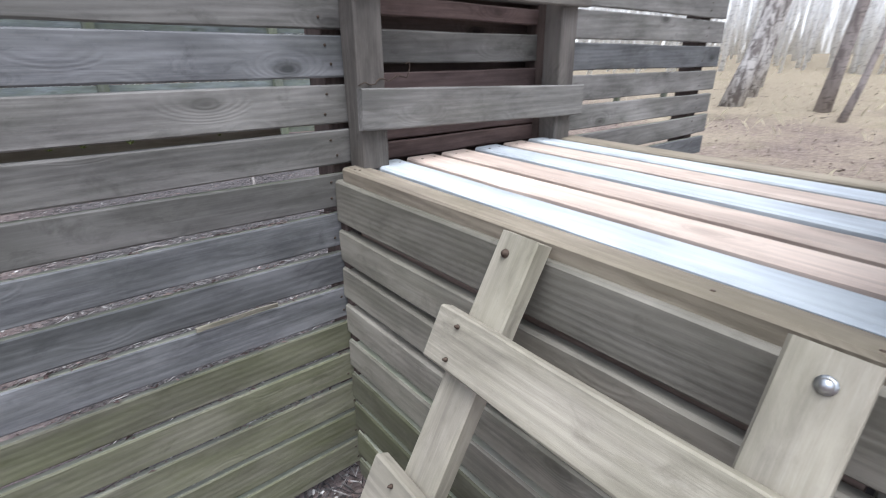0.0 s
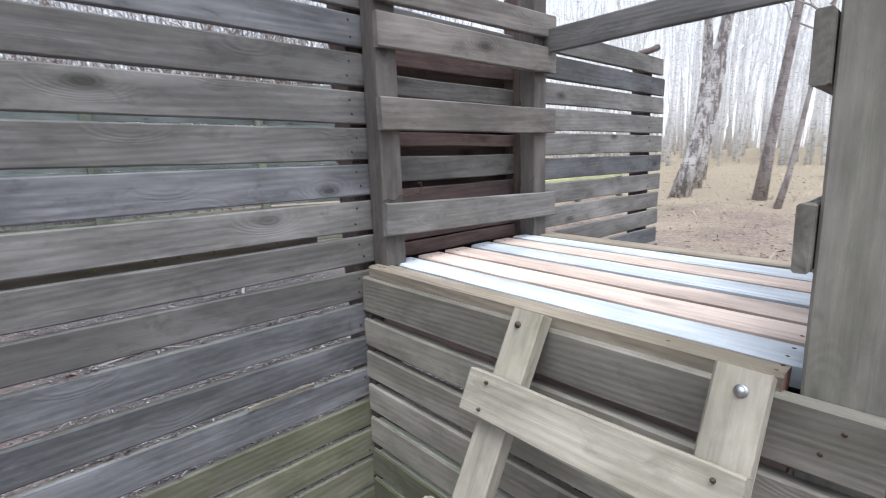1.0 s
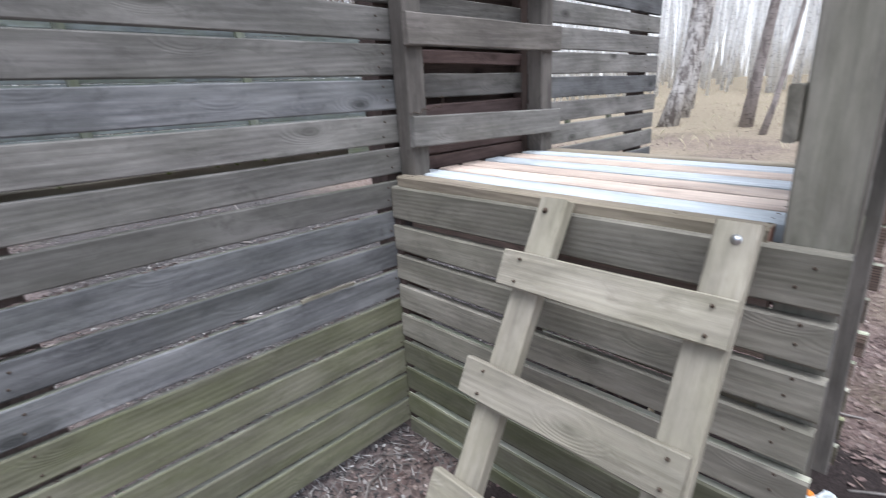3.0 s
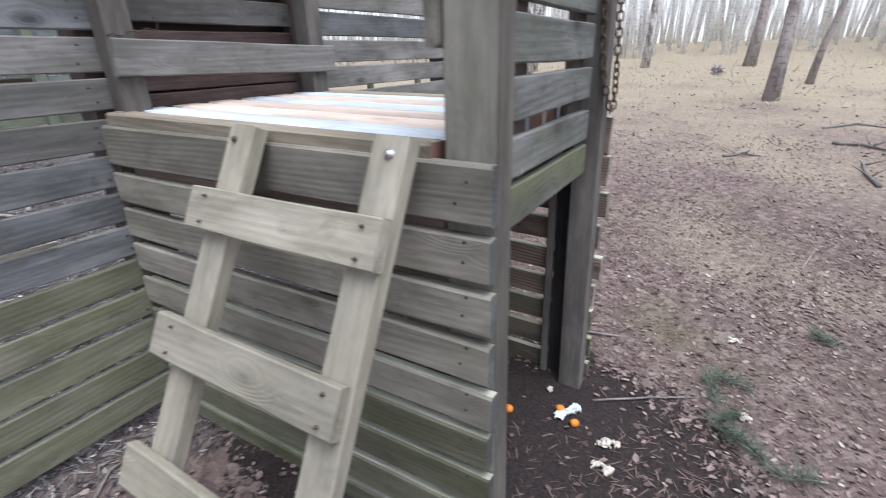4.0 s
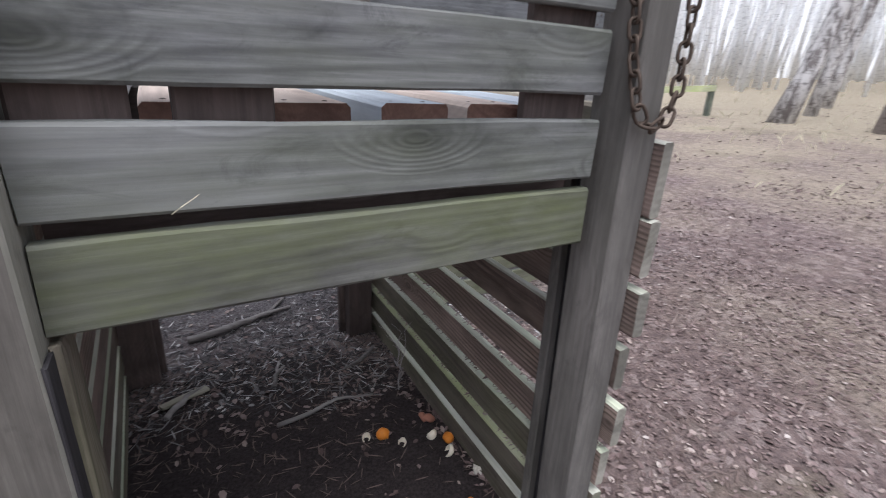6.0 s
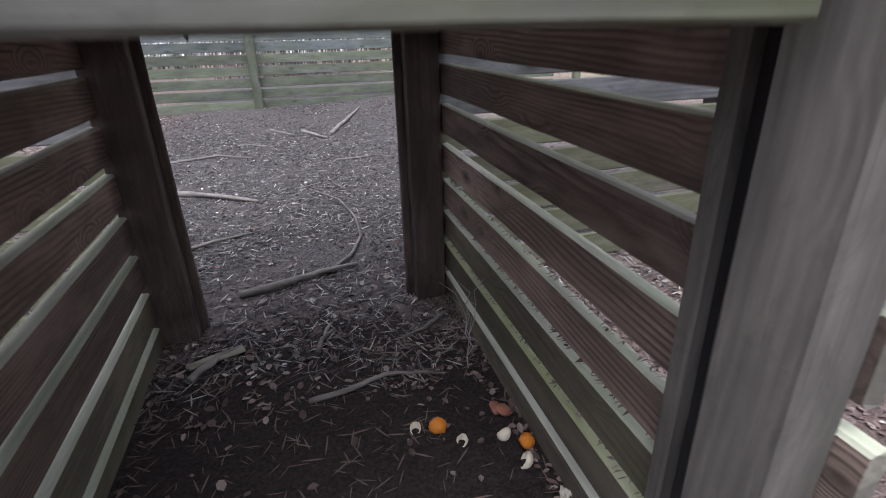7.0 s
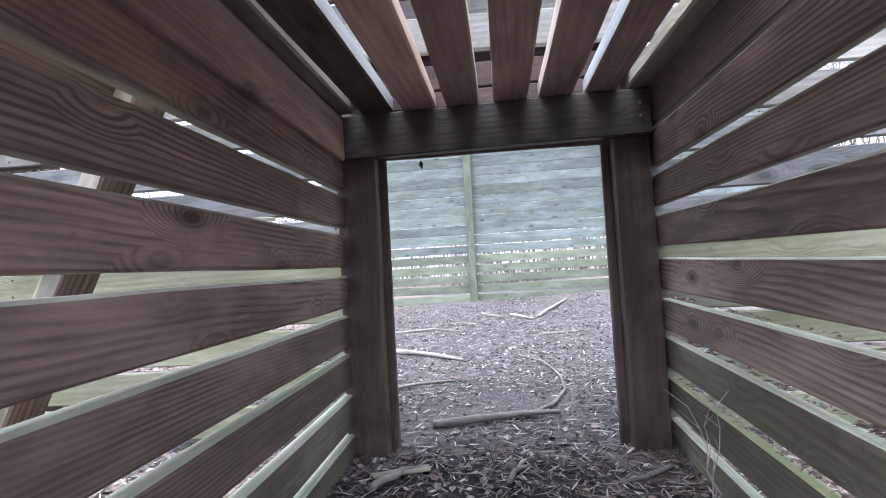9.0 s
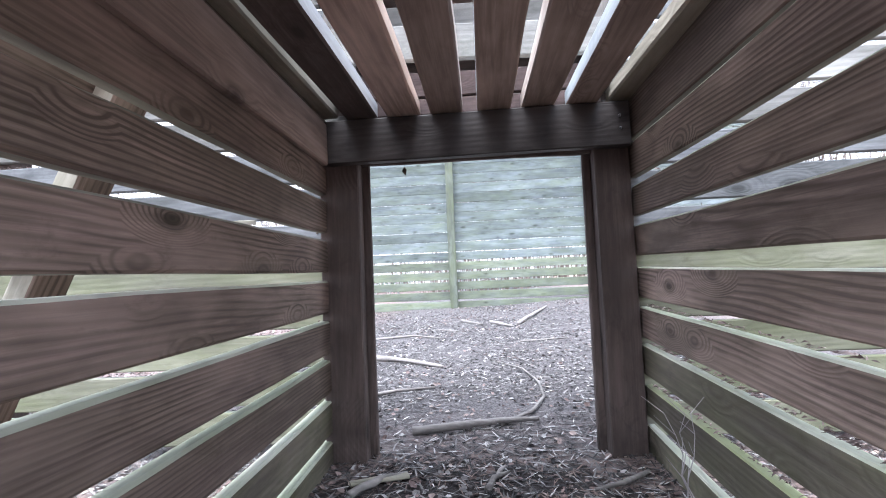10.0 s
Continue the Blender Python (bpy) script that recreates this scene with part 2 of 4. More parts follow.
def ground_material():
    mat, nt, bsdf = nodes_of("leaf_littered_forest_floor", 0.95)
    geo = nt.nodes.new("ShaderNodeNewGeometry")
    pos = geo.outputs["Position"]
    big = node(nt, "TexNoise", Scale=0.55, Detail=5.0, Roughness=0.6)
    nt.links.new(pos, big.inputs["Vector"])
    litter = node(nt, "TexVoronoi", Scale=26.0)
    nt.links.new(pos, litter.inputs["Vector"])
    lit_n = node(nt, "TexNoise", Scale=18.0, Detail=6.0, Roughness=0.75)
    nt.links.new(pos, lit_n.inputs["Vector"])
    fine = node(nt, "TexNoise", Scale=90.0, Detail=4.0, Roughness=0.7)
    nt.links.new(pos, fine.inputs["Vector"])
    soil = mix(nt, ramp(nt, lit_n.outputs[0], [(0.34, 0.0), (0.68, 1.0)]), (0.085, 0.061, 0.059), (0.255, 0.190, 0.174))
    leaves = mix(nt, ramp(nt, litter.outputs["Color"], [(0.55, 0.0), (0.8, 0.6)]), soil, (0.35, 0.285, 0.265))
    leaves = mix(nt, ramp(nt, fine.outputs[0], [(0.4, 0.0), (0.75, 0.55)]), leaves, (0.075, 0.058, 0.060))
    # dry yellow grass and moss take over away from the trodden ground
    sep = nt.nodes.new("ShaderNodeSeparateXYZ")
    nt.links.new(pos, sep.inputs[0])
    zone = nt.nodes.new("ShaderNodeMath")
    zone.operation = "MULTIPLY_ADD"
    nt.links.new(sep.outputs[0], zone.inputs[0])
    zone.inputs[1].default_value = 0.045
    nt.links.new(big.outputs[0], zone.inputs[2])
    grass = mix(nt, ramp(nt, lit_n.outputs[0], [(0.3, 0.0), (0.7, 1.0)]), (0.262, 0.224, 0.168), (0.43, 0.37, 0.272))
    col = mix(nt, ramp(nt, zone.outputs[0], [(0.61, 0.0), (1.03, 0.9)]), leaves, grass)
    green = node(nt, "TexNoise", Scale=0.9, Detail=5.0)
    nt.links.new(pos, green.inputs["Vector"])
    col = mix(nt, ramp(nt, green.outputs[0], [(0.60, 0.0), (0.78, 0.45)]), col, (0.13, 0.14, 0.05))
    # bare trodden humus under and before the platform, blackened further for the shade there
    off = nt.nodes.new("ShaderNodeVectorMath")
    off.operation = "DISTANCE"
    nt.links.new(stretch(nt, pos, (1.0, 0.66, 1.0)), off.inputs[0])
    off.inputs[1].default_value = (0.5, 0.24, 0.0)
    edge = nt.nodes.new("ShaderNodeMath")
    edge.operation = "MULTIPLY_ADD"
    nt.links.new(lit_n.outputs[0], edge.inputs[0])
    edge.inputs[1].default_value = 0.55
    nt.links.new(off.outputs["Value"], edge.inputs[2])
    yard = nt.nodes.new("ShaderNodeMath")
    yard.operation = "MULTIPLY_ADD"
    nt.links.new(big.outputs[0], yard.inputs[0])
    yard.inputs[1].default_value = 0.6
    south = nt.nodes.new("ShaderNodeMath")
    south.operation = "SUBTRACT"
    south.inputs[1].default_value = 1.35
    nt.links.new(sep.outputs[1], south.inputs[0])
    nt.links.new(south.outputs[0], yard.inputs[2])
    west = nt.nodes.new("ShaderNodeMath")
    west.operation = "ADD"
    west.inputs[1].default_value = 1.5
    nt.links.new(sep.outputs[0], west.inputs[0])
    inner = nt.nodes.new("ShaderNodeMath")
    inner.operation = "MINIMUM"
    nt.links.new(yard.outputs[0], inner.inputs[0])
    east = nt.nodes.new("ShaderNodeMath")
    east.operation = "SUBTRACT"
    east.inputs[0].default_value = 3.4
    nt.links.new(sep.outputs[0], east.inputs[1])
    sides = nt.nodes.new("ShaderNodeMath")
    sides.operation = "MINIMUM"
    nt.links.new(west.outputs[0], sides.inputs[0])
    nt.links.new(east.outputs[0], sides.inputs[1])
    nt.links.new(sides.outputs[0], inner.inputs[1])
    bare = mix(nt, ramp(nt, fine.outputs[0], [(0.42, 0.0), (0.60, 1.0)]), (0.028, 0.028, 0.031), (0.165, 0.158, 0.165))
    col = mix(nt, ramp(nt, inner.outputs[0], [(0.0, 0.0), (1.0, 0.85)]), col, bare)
    humus_shade = mix(nt, ramp(nt, fine.outputs[0], [(0.4, 0.0), (0.7, 1.0)]), (0.015, 0.0115, 0.012), (0.052, 0.040, 0.039))
    col = mix(nt, ramp(nt, edge.outputs[0], [(0.95, 0.95), (1.5, 0.86), (2.3, 0.5), (3.3, 0.0)]), col, humus_shade)
    nt.links.new(col, bsdf.inputs["Base Color"])
    clod = node(nt, "TexNoise", Scale=48.0, Detail=5.0, Roughness=0.7)
    nt.links.new(pos, clod.inputs["Vector"])
    bump(nt, bsdf, clod.outputs[0], 1.0, 0.022)
    return mat


GROUND = ground_material()


def leaf_material(name, stops):
    mat, nt, bsdf = nodes_of(name, 0.85)
    geo = nt.nodes.new("ShaderNodeNewGeometry")
    col = ramp(nt, geo.outputs["Random Per Island"], stops)
    nt.links.new(col, bsdf.inputs["Base Color"])
    return mat


LEAF = leaf_material("dead_leaf", [(0.0, (0.08, 0.055, 0.05)), (0.4, (0.15, 0.108, 0.102)), (0.75, (0.235, 0.178, 0.168)), (0.97, (0.32, 0.26, 0.23)), (1.0, (0.44, 0.39, 0.36))])
CHIP = leaf_material("grey_bark_chips", [(0.0, (0.02, 0.019, 0.02)), (0.45, (0.06, 0.055, 0.056)), (0.75, (0.16, 0.148, 0.146)), (0.94, (0.34, 0.325, 0.32)), (1.0, (0.55, 0.53, 0.52))])


# ---- builders ----
def thing(name, at, label, category, group="", kind=""):
    ob = new(name)
    ob.empty_display_size = 0.1
    ob.location = at
    return tagged(ob, label, category, group, kind)


def put(ob, parent, m):
    ob.parent = parent
    base = Matrix.Translation(parent.location) if parent and parent.type == "EMPTY" else (parent.matrix_basis if parent else Matrix())
    if parent and parent.parent:
        base = Matrix.Translation(parent.parent.location) @ parent.matrix_basis
    ob.matrix_basis = base.inverted() @ m
    return ob


def part(name, mesh, material, parent, m=Matrix(), label=""):
    """Links a mesh or bmesh as one object, under a thing or a part, at the world pose m."""
    if isinstance(mesh, bmesh.types.BMesh):
        data = bpy.data.meshes.new(name)
        mesh.to_mesh(data)
        mesh.free()
        mesh = data
    if material and not mesh.materials:
        for one in (material if isinstance(material, (list, tuple)) else [material]):
            mesh.materials.append(one)
    ob = new(name, mesh)
    put(ob, parent, m)
    if label:
        ob["label"] = label
    return ob


rng = random.Random(7)


def timber(length, width, thick, worn=0.0025, steps=9, two_faced=False, edge=0.004):
    """A sawn piece along x, width along z, thickness along y: chamfered, slightly bowed and waney. Second slot: its back (+y)."""
    verts, faces, slots = [], [], []
    bow, twist = rng.uniform(-1, 1) * worn, rng.uniform(-1, 1) * worn
    ph = rng.uniform(0, 9)
    w, t, c = width / 2, thick / 2, min(edge, thick * 0.3)
    ring = [(-t, -w + c), (-t, w - c), (-t + c, w), (t - c, w), (t, w - c), (t, -w + c), (t - c, -w), (-t + c, -w)]
    for i in range(steps + 1):
        u = i / steps
        x = (u - 0.5) * length
        sag = bow * math.sin(u * math.pi) + worn * 0.35 * math.sin(u * 9 + ph)
        for k, (y, z) in enumerate(ring):
            n = noise.noise((x * 6 + ph, k * 3.1, ph)) * worn * 0.8
            end = (rng.uniform(-1, 1) * 0.002) if i in (0, steps) else 0
            verts.append((x + end, y + twist * (u - 0.5) * (1 if z > 0 else -1) + n * 0.4, z + sag + n))
    for i in range(steps):
        for k in range(8):
            a, b = i * 8 + k, i * 8 + (k + 1) % 8
            faces.append((a, b, b + 8, a + 8))
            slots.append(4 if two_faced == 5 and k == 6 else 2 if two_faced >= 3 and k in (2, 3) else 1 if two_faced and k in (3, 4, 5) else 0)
    faces.append(tuple(range(7, -1, -1)))
    faces.append(tuple(steps * 8 + k for k in range(8)))
    slots += [3, 3] if two_faced >= 4 else [0, 0]
    data = bpy.data.meshes.new("timber")
    data.from_pydata(verts, [], [f[::-1] for f in faces])
    data.polygons.foreach_set("material_index", slots)
    return data


def beam(name, a, b, width, thick, material, parent, up=(0, 0, 1), label="", **kw):
    """A timber from a to b; its width lies along up as nearly as it can."""
    a, b = Vector(a), Vector(b)
    x = (b - a).normalized()
    y = Vector(up).cross(x).normalized()
    z = x.cross(y)
    m = Matrix((x, y, z)).transposed().to_4x4()
    m.translation = (a + b) / 2
    two = len(material) if isinstance(material, (list, tuple)) else 0
    return part(name, timber((b - a).length, width, thick, two_faced=two, **kw), material, parent, m, label)


def gz(x, y):
    """Height of the ground."""
    r = 0.0175 * (1 + math.tanh((y - 0.35) * 3)) + 0.05 * (1 + math.tanh((y - 6.0) * 0.6))
    r += 0.055 * max(0.0, min(x, 30.0) - 0.9) if x > 0.9 else 0.0
    far = min(1.0, max(0.0, (math.hypot(x, y) - 3) / 8))
    return r + 0.012 * noise.noise((x * 2.1, y * 2.1, 0)) + far * 0.14 * noise.noise((x * 0.16, y * 0.16, 3))


def tube(path, radii, sides=6):
    """A closed round stem along a list of points."""
    verts, faces = [], []
    side = None
    for i, p in enumerate(path):
        d = (Vector(path[min(i + 1, len(path) - 1)]) - Vector(path[max(i - 1, 0)])).normalized()
        if side is None:
            side = d.orthogonal().normalized()
        side = (side - d * side.dot(d)).normalized()
        other = d.cross(side)
        for k in range(sides):
            a = 2 * math.pi * k / sides
            verts.append(Vector(p) + (side * math.cos(a) + other * math.sin(a)) * radii[i])
    for i in range(len(path) - 1):
        for k in range(sides):
            a, b = i * sides + k, i * sides + (k + 1) % sides
            faces.append((a, b, b + sides, a + sides))
    faces.append(tuple(range(sides - 1, -1, -1)))
    faces.append(tuple((len(path) - 1) * sides + k for k in range(sides)))
    return verts, faces


def mesh_of(name, pieces, smooth=False):
    verts, faces = [], []
    for v, f in pieces:
        n = len(verts)
        verts += [tuple(q) for q in v]
        faces += [tuple(i + n for i in g) for g in f]
    data = bpy.data.meshes.new(name)
    data.from_pydata(verts, [], faces)
    if smooth:
        data.polygons.foreach_set("use_smooth", [True] * len(faces))
    return data


def stem_path(base, top, wob, n, r):
    out = []
    ph = r.uniform(0, 50)
    for i in range(n):
        u = i / (n - 1)
        p = Vector(base).lerp(Vector(top), u)
        k = wob * math.sin(u * math.pi)
        out.append(p + Vector((noise.noise((u * 2.5, ph, 0)) * k, noise.noise((u * 2.5, ph, 7)) * k, 0)))
    return out

# ---- the ground ----
def spread(n, reach):
    return [math.copysign(abs(u) ** 3.2, u) * reach + u * 6 for u in (2 * i / (n - 1) - 1 for i in range(n))]


GN = 190
gx, gy = spread(GN, 150), spread(GN, 150)
ground_mesh = bpy.data.meshes.new("ground")
ground_mesh.from_pydata([(x, y, gz(x, y)) for y in gy for x in gx], [], [(j * GN + i, j * GN + i + 1, j * GN + i + GN + 1, j * GN + i + GN) for j in range(GN - 1) for i in range(GN - 1)])
ground_mesh.polygons.foreach_set("use_smooth", [True] * len(ground_mesh.polygons))
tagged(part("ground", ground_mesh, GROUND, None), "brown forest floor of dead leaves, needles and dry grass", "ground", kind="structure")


# ---- the north wall: horizontal boards on posts, with a boarded-up opening above the platform ----
NY = 1.455
PITCH, ZERO = 0.1275, 0.0727
wall = thing("wall_north", (0.4, NY, 0), "weathered grey slatted timber wall, green with algae near the ground", "wall", kind="structure")


def wall_row(k, x0, x1):
    z = ZERO + PITCH * (k + 0.5) + 0.012
    mat = GREEN if k in (0, 1, 2, 3, 4) else BLUEGREY if k in (5, 6, 7, 11, 15) else GREY
    sag = rng.uniform(-0.003, 0.003)
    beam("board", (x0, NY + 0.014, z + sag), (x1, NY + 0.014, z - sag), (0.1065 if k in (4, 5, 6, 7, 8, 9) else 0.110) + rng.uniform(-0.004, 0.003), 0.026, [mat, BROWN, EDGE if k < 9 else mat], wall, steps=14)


for k in range(18):
    wall_row(k, -1.39 + rng.uniform(-0.006, 0.006), 0.10)
    if k < 17:
        wall_row(k, 0.98, 2.545 + rng.uniform(-0.02, 0.02))
for x, w in ((-1.266, 0.172), (0.053, 0.085), (1.03, 0.095), (2.38, 0.10)):
    beam("post", (x, NY + 0.078, -0.05), (x, NY + 0.078, 2.36 if x < 2 else 2.2), w, 0.095, DARKPOST, wall, up=(1, 0, 0))
beam("back_rail", (-1.4, NY + 0.14, 1.333), (-0.1, NY + 0.14, 1.338), 0.045, 0.03, TAN, wall)
part("branch_stub", mesh_of("branch_stub", [tube([(2.12, 0.06, 2.19), (2.22, 0.03, 2.245), (2.31, 0.0, 2.27), (2.40, -0.01, 2.30)], [0.018, 0.02, 0.019, 0.022], 8)], True), DARKPOST, wall, Matrix.Translation((0, NY, 0)), "dark stub of a branch")
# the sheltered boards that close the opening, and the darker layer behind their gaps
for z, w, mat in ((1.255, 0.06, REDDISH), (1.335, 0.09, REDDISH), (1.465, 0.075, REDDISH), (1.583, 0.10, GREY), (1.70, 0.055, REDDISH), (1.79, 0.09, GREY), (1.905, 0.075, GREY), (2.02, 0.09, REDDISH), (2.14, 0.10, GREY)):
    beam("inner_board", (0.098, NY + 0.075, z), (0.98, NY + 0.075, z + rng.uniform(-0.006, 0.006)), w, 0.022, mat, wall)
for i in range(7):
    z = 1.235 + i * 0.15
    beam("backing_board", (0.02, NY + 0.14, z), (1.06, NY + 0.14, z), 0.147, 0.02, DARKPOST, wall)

# ---- the platform: posts, slatted sides, striped deck ----
box = thing("play_platform", (0.5, 0.75, 0), "raised slatted timber platform with a blue and pink striped deck", "platform")
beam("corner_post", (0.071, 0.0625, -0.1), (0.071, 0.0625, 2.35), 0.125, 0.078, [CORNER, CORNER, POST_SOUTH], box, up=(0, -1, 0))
beam("corner_post", (0.967, 0.052, 2.3), (0.967, 0.052, -0.1), 0.095, 0.075, [DULL, DULL], box, up=(0, 1, 0))
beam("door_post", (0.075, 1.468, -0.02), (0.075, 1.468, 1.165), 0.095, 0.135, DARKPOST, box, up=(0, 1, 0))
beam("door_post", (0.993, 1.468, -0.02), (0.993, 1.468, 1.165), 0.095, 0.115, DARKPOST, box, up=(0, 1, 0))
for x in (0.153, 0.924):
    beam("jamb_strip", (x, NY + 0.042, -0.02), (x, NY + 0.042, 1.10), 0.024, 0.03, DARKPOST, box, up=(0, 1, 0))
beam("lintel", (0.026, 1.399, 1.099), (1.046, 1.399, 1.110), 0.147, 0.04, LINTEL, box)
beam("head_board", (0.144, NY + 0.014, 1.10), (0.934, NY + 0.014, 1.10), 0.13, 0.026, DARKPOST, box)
# unseen deep timber, added to keep the gap between the south boards dark
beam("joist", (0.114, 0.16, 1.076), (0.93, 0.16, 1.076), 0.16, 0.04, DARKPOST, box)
for i in range(9):
    z = 1.126 if i == 0 else 1.1145 - 0.1335 * i
    mat = GREEN if i > 4 else POST
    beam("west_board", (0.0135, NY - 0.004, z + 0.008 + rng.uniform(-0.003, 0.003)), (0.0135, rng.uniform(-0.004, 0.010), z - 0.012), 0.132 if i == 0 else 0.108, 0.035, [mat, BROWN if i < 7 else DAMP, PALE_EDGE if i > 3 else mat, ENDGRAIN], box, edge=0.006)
beam("ledger", (0.042, 1.375, 1.094), (0.042, 0.135, 1.082), 0.14, 0.02, [UNDER, UNDER], box)
for i, z in enumerate((1.128, 0.998, 0.863, 0.73, 0.594, 0.464, 0.343, 0.213, 0.085)):
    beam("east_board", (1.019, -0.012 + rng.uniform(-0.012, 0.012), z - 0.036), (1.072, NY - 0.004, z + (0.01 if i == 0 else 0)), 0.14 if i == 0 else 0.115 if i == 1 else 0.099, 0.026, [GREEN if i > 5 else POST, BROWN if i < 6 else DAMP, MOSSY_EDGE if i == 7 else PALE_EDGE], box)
for i, (z, w) in enumerate(((1.026, 0.105), (1.149, 0.100), (1.284, 0.100), (1.418, 0.108), (1.55, 0.108), (1.68, 0.108), (1.81, 0.108), (1.94, 0.108), (2.07, 0.108))):
    beam("south_board", (0.112, 0.061, z), (0.90, 0.061, z + rng.uniform(-0.004, 0.002)), w, 0.026, SIDE_GREEN if i == 0 else SOUTH, box)
for x, w in ((0.169, 0.105), (0.316, 0.11), (0.827, 0.13)):
    beam("batten", (x, 0.089, 1.155), (x, 0.089, 2.1), w, 0.024, DARKPOST, box, up=(1, 0, 0))
# thin black strip: the shade of the gap beside the west post, as colour
beam("batten", (0.113, 0.022, -0.02), (0.113, 0.022, 0.965), 0.036, 0.005, GAP_SHADE, box, up=(0, 1, 0))
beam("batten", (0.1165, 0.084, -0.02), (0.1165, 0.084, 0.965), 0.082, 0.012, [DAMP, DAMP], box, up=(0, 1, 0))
# black strip that fills the east post's gap with painted shade
beam("batten", (1.0, 0.136, -0.02), (1.0, 0.136, 1.18), 0.07, 0.012, GAP_SHADE, box, up=(0, 1, 0))
beam("batten", (0.992, 0.187, -0.02), (0.992, 0.187, 1.18), 0.028, 0.028, DULL, box, up=(0, 1, 0))
for z in (1.46, 1.765):
    beam("inner_rail", (0.012, 0.142, z), (0.36, 0.142, z), 0.118, 0.026, POST, box)
deck_nails = []
for x0, x1, mat, under in ((0.012, 0.078, RIM, UNDER), (0.108, 0.217, BLUE, DARKPOST), (0.250, 0.364, FRESH, UNDER), (0.398, 0.508, FRESH, UNDER), (0.556, 0.668, BLUE, UNDER),
                           (0.704, 0.812, FRESH, UNDER), (0.852, 0.952, BLUE, UNDER), (0.986, 1.075, RIM, UNDER)):
    thick = 0.046 if mat is RIM else 0.055
    y0 = 0.150 if x0 < 0.05 else 0.128 if x0 < 0.9 else 0.104
    xm, turn = (x0 + x1) / 2, 0.0 if mat is RIM else 0.022
    beam("deck_board", (xm - turn, y0, 1.214 - thick / 2), (xm, NY - 0.03, 1.242 - thick / 2), x1 - x0, thick, [mat if mat is RIM else under, mat, mat, CUT_PINE, mat], box, up=(1, 0, 0), edge=0.006)
    for y in (0.165, NY - 0.075):
        for q in (0.25, 0.75):
            deck_nails.append((x0 + (x1 - x0) * q - turn * (y < 0.5), y + rng.uniform(-0.006, 0.006)))
deck_nails += [(0.034, 0.36), (0.034, 1.36)]
beam("top_rail", (1.02, 0.1, 2.135), (1.02, NY - 0.004, 2.135), 0.105, 0.028, GREY, box)

# ---- the boarding ladder on the west side ----
ladder = thing("ladder", (-0.45, 0.43, 0), "pale timber ladder of planks bolted to the slatted platform", "ladder")
SLOPE = 0.5
TILT_N = Vector((1, 0, -SLOPE)).normalized()     # across the ladder, into the platform
UP_N = Vector((SLOPE, 0, 1)).normalized()        # up along the stiles
# the backs of stiles and rungs are coloured brown to hold their shade
for y, splay in ((0.196, 0.02), (0.668, 0.065)):
    head = Vector((-0.078 + SLOPE * 0.03, y, 1.24)) + TILT_N * 0.023
    foot = Vector((-0.078 - SLOPE * 1.27, y + splay, -0.06)) + TILT_N * 0.023
    if y > 0.5:
        head.x, foot.x = head.x + 0.02, foot.x + 0.012
    beam("stile", foot, head, 0.089, 0.046, [TAN, BROWN], ladder, up=(0, 1, 0))
for z, yl, yr in ((1.04, 0.762, 0.150), (0.742, 0.79, 0.166), (0.437, 0.80, 0.175), (0.14, 0.80, 0.17)):
    c = Vector((-0.078 - SLOPE * (1.21 - z), 0, z)) - TILT_N * 0.0165
    beam("rung", (c.x + 0.018, yl, c.z), (c.x, yr, c.z), 0.108, 0.031, [TAN, BROWN], ladder, up=tuple(UP_N))


def bolt(parent, at, axis, radius, material=STEEL, name="bolt"):
    """A domed bolt head on a washer."""
    prof = [(0, radius * 1.35), (0.002, radius * 1.35), (0.0025, radius), (0.006, radius * 0.92), (0.009, radius * 0.6), (0.010, 0.0005)]
    a = Vector(axis).normalized()
    part(name, mesh_of(name, [tube([a * h for h, _ in prof], [q for _, q in prof], 12)], True), material, parent, Matrix.Translation(at))


for y, z, rad, mat in ((0.190, 1.205, 0.0085, STEEL), (0.684, 1.205, 0.0065, RUST)):
    bolt(ladder, Vector((-0.078 - SLOPE * (1.21 - z) + (0.02 if y > 0.5 else 0), y, z)) - TILT_N * 0.001, -TILT_N, rad, mat)
for z, yl, yr in ((1.04, 0.70, 0.195), (0.742, 0.72, 0.205)):
    for y in (yl, yr):
        for dz in (-0.03, 0.028):
            c = Vector((-0.078 - SLOPE * (1.21 - z - dz) + (0.016 if y > 0.5 else 0), y, z + dz)) - TILT_N * 0.033
            bolt(ladder, c, -TILT_N, 0.0035, RUST, "screw")

for dz in (-0.02, 0.022):
    bolt(box, (1.012, 1.3785, 1.112 + dz), (0, -1, 0), 0.0035, STEEL, "screw")

head_mesh = mesh_of("nail_head", [tube([Vector((0, -h, 0)) for h in (0, 0.0012, 0.002)], [0.0042, 0.004, 0.0015], 8)], True)
head_mesh.materials.append(RUST)
for k in range(18):
    z = ZERO + PITCH * (k + 0.5)
    for x in (-1.27, 0.0, 2.36) if k < 17 else (-1.27, 0.0):
        for dz in (-0.025, 0.027):
            part("nail_head", head_mesh, None, wall, Matrix.Translation((x + rng.uniform(-0.02, 0.02), NY - 0.0005, z + 0.012 + dz + rng.uniform(-0.006, 0.006))))
top_head = mesh_of("nail_head", [tube([Vector((0, 0, h)) for h in (0, 0.001, 0.0016)], [0.0045, 0.0042, 0.0015], 8)], True)
top_head.materials.append(RUST)
for x, y in deck_nails:
    part("nail_head", top_head, None, box, Matrix.Translation((x, y, 1.2135 + 0.0216 * (y - 0.13))))
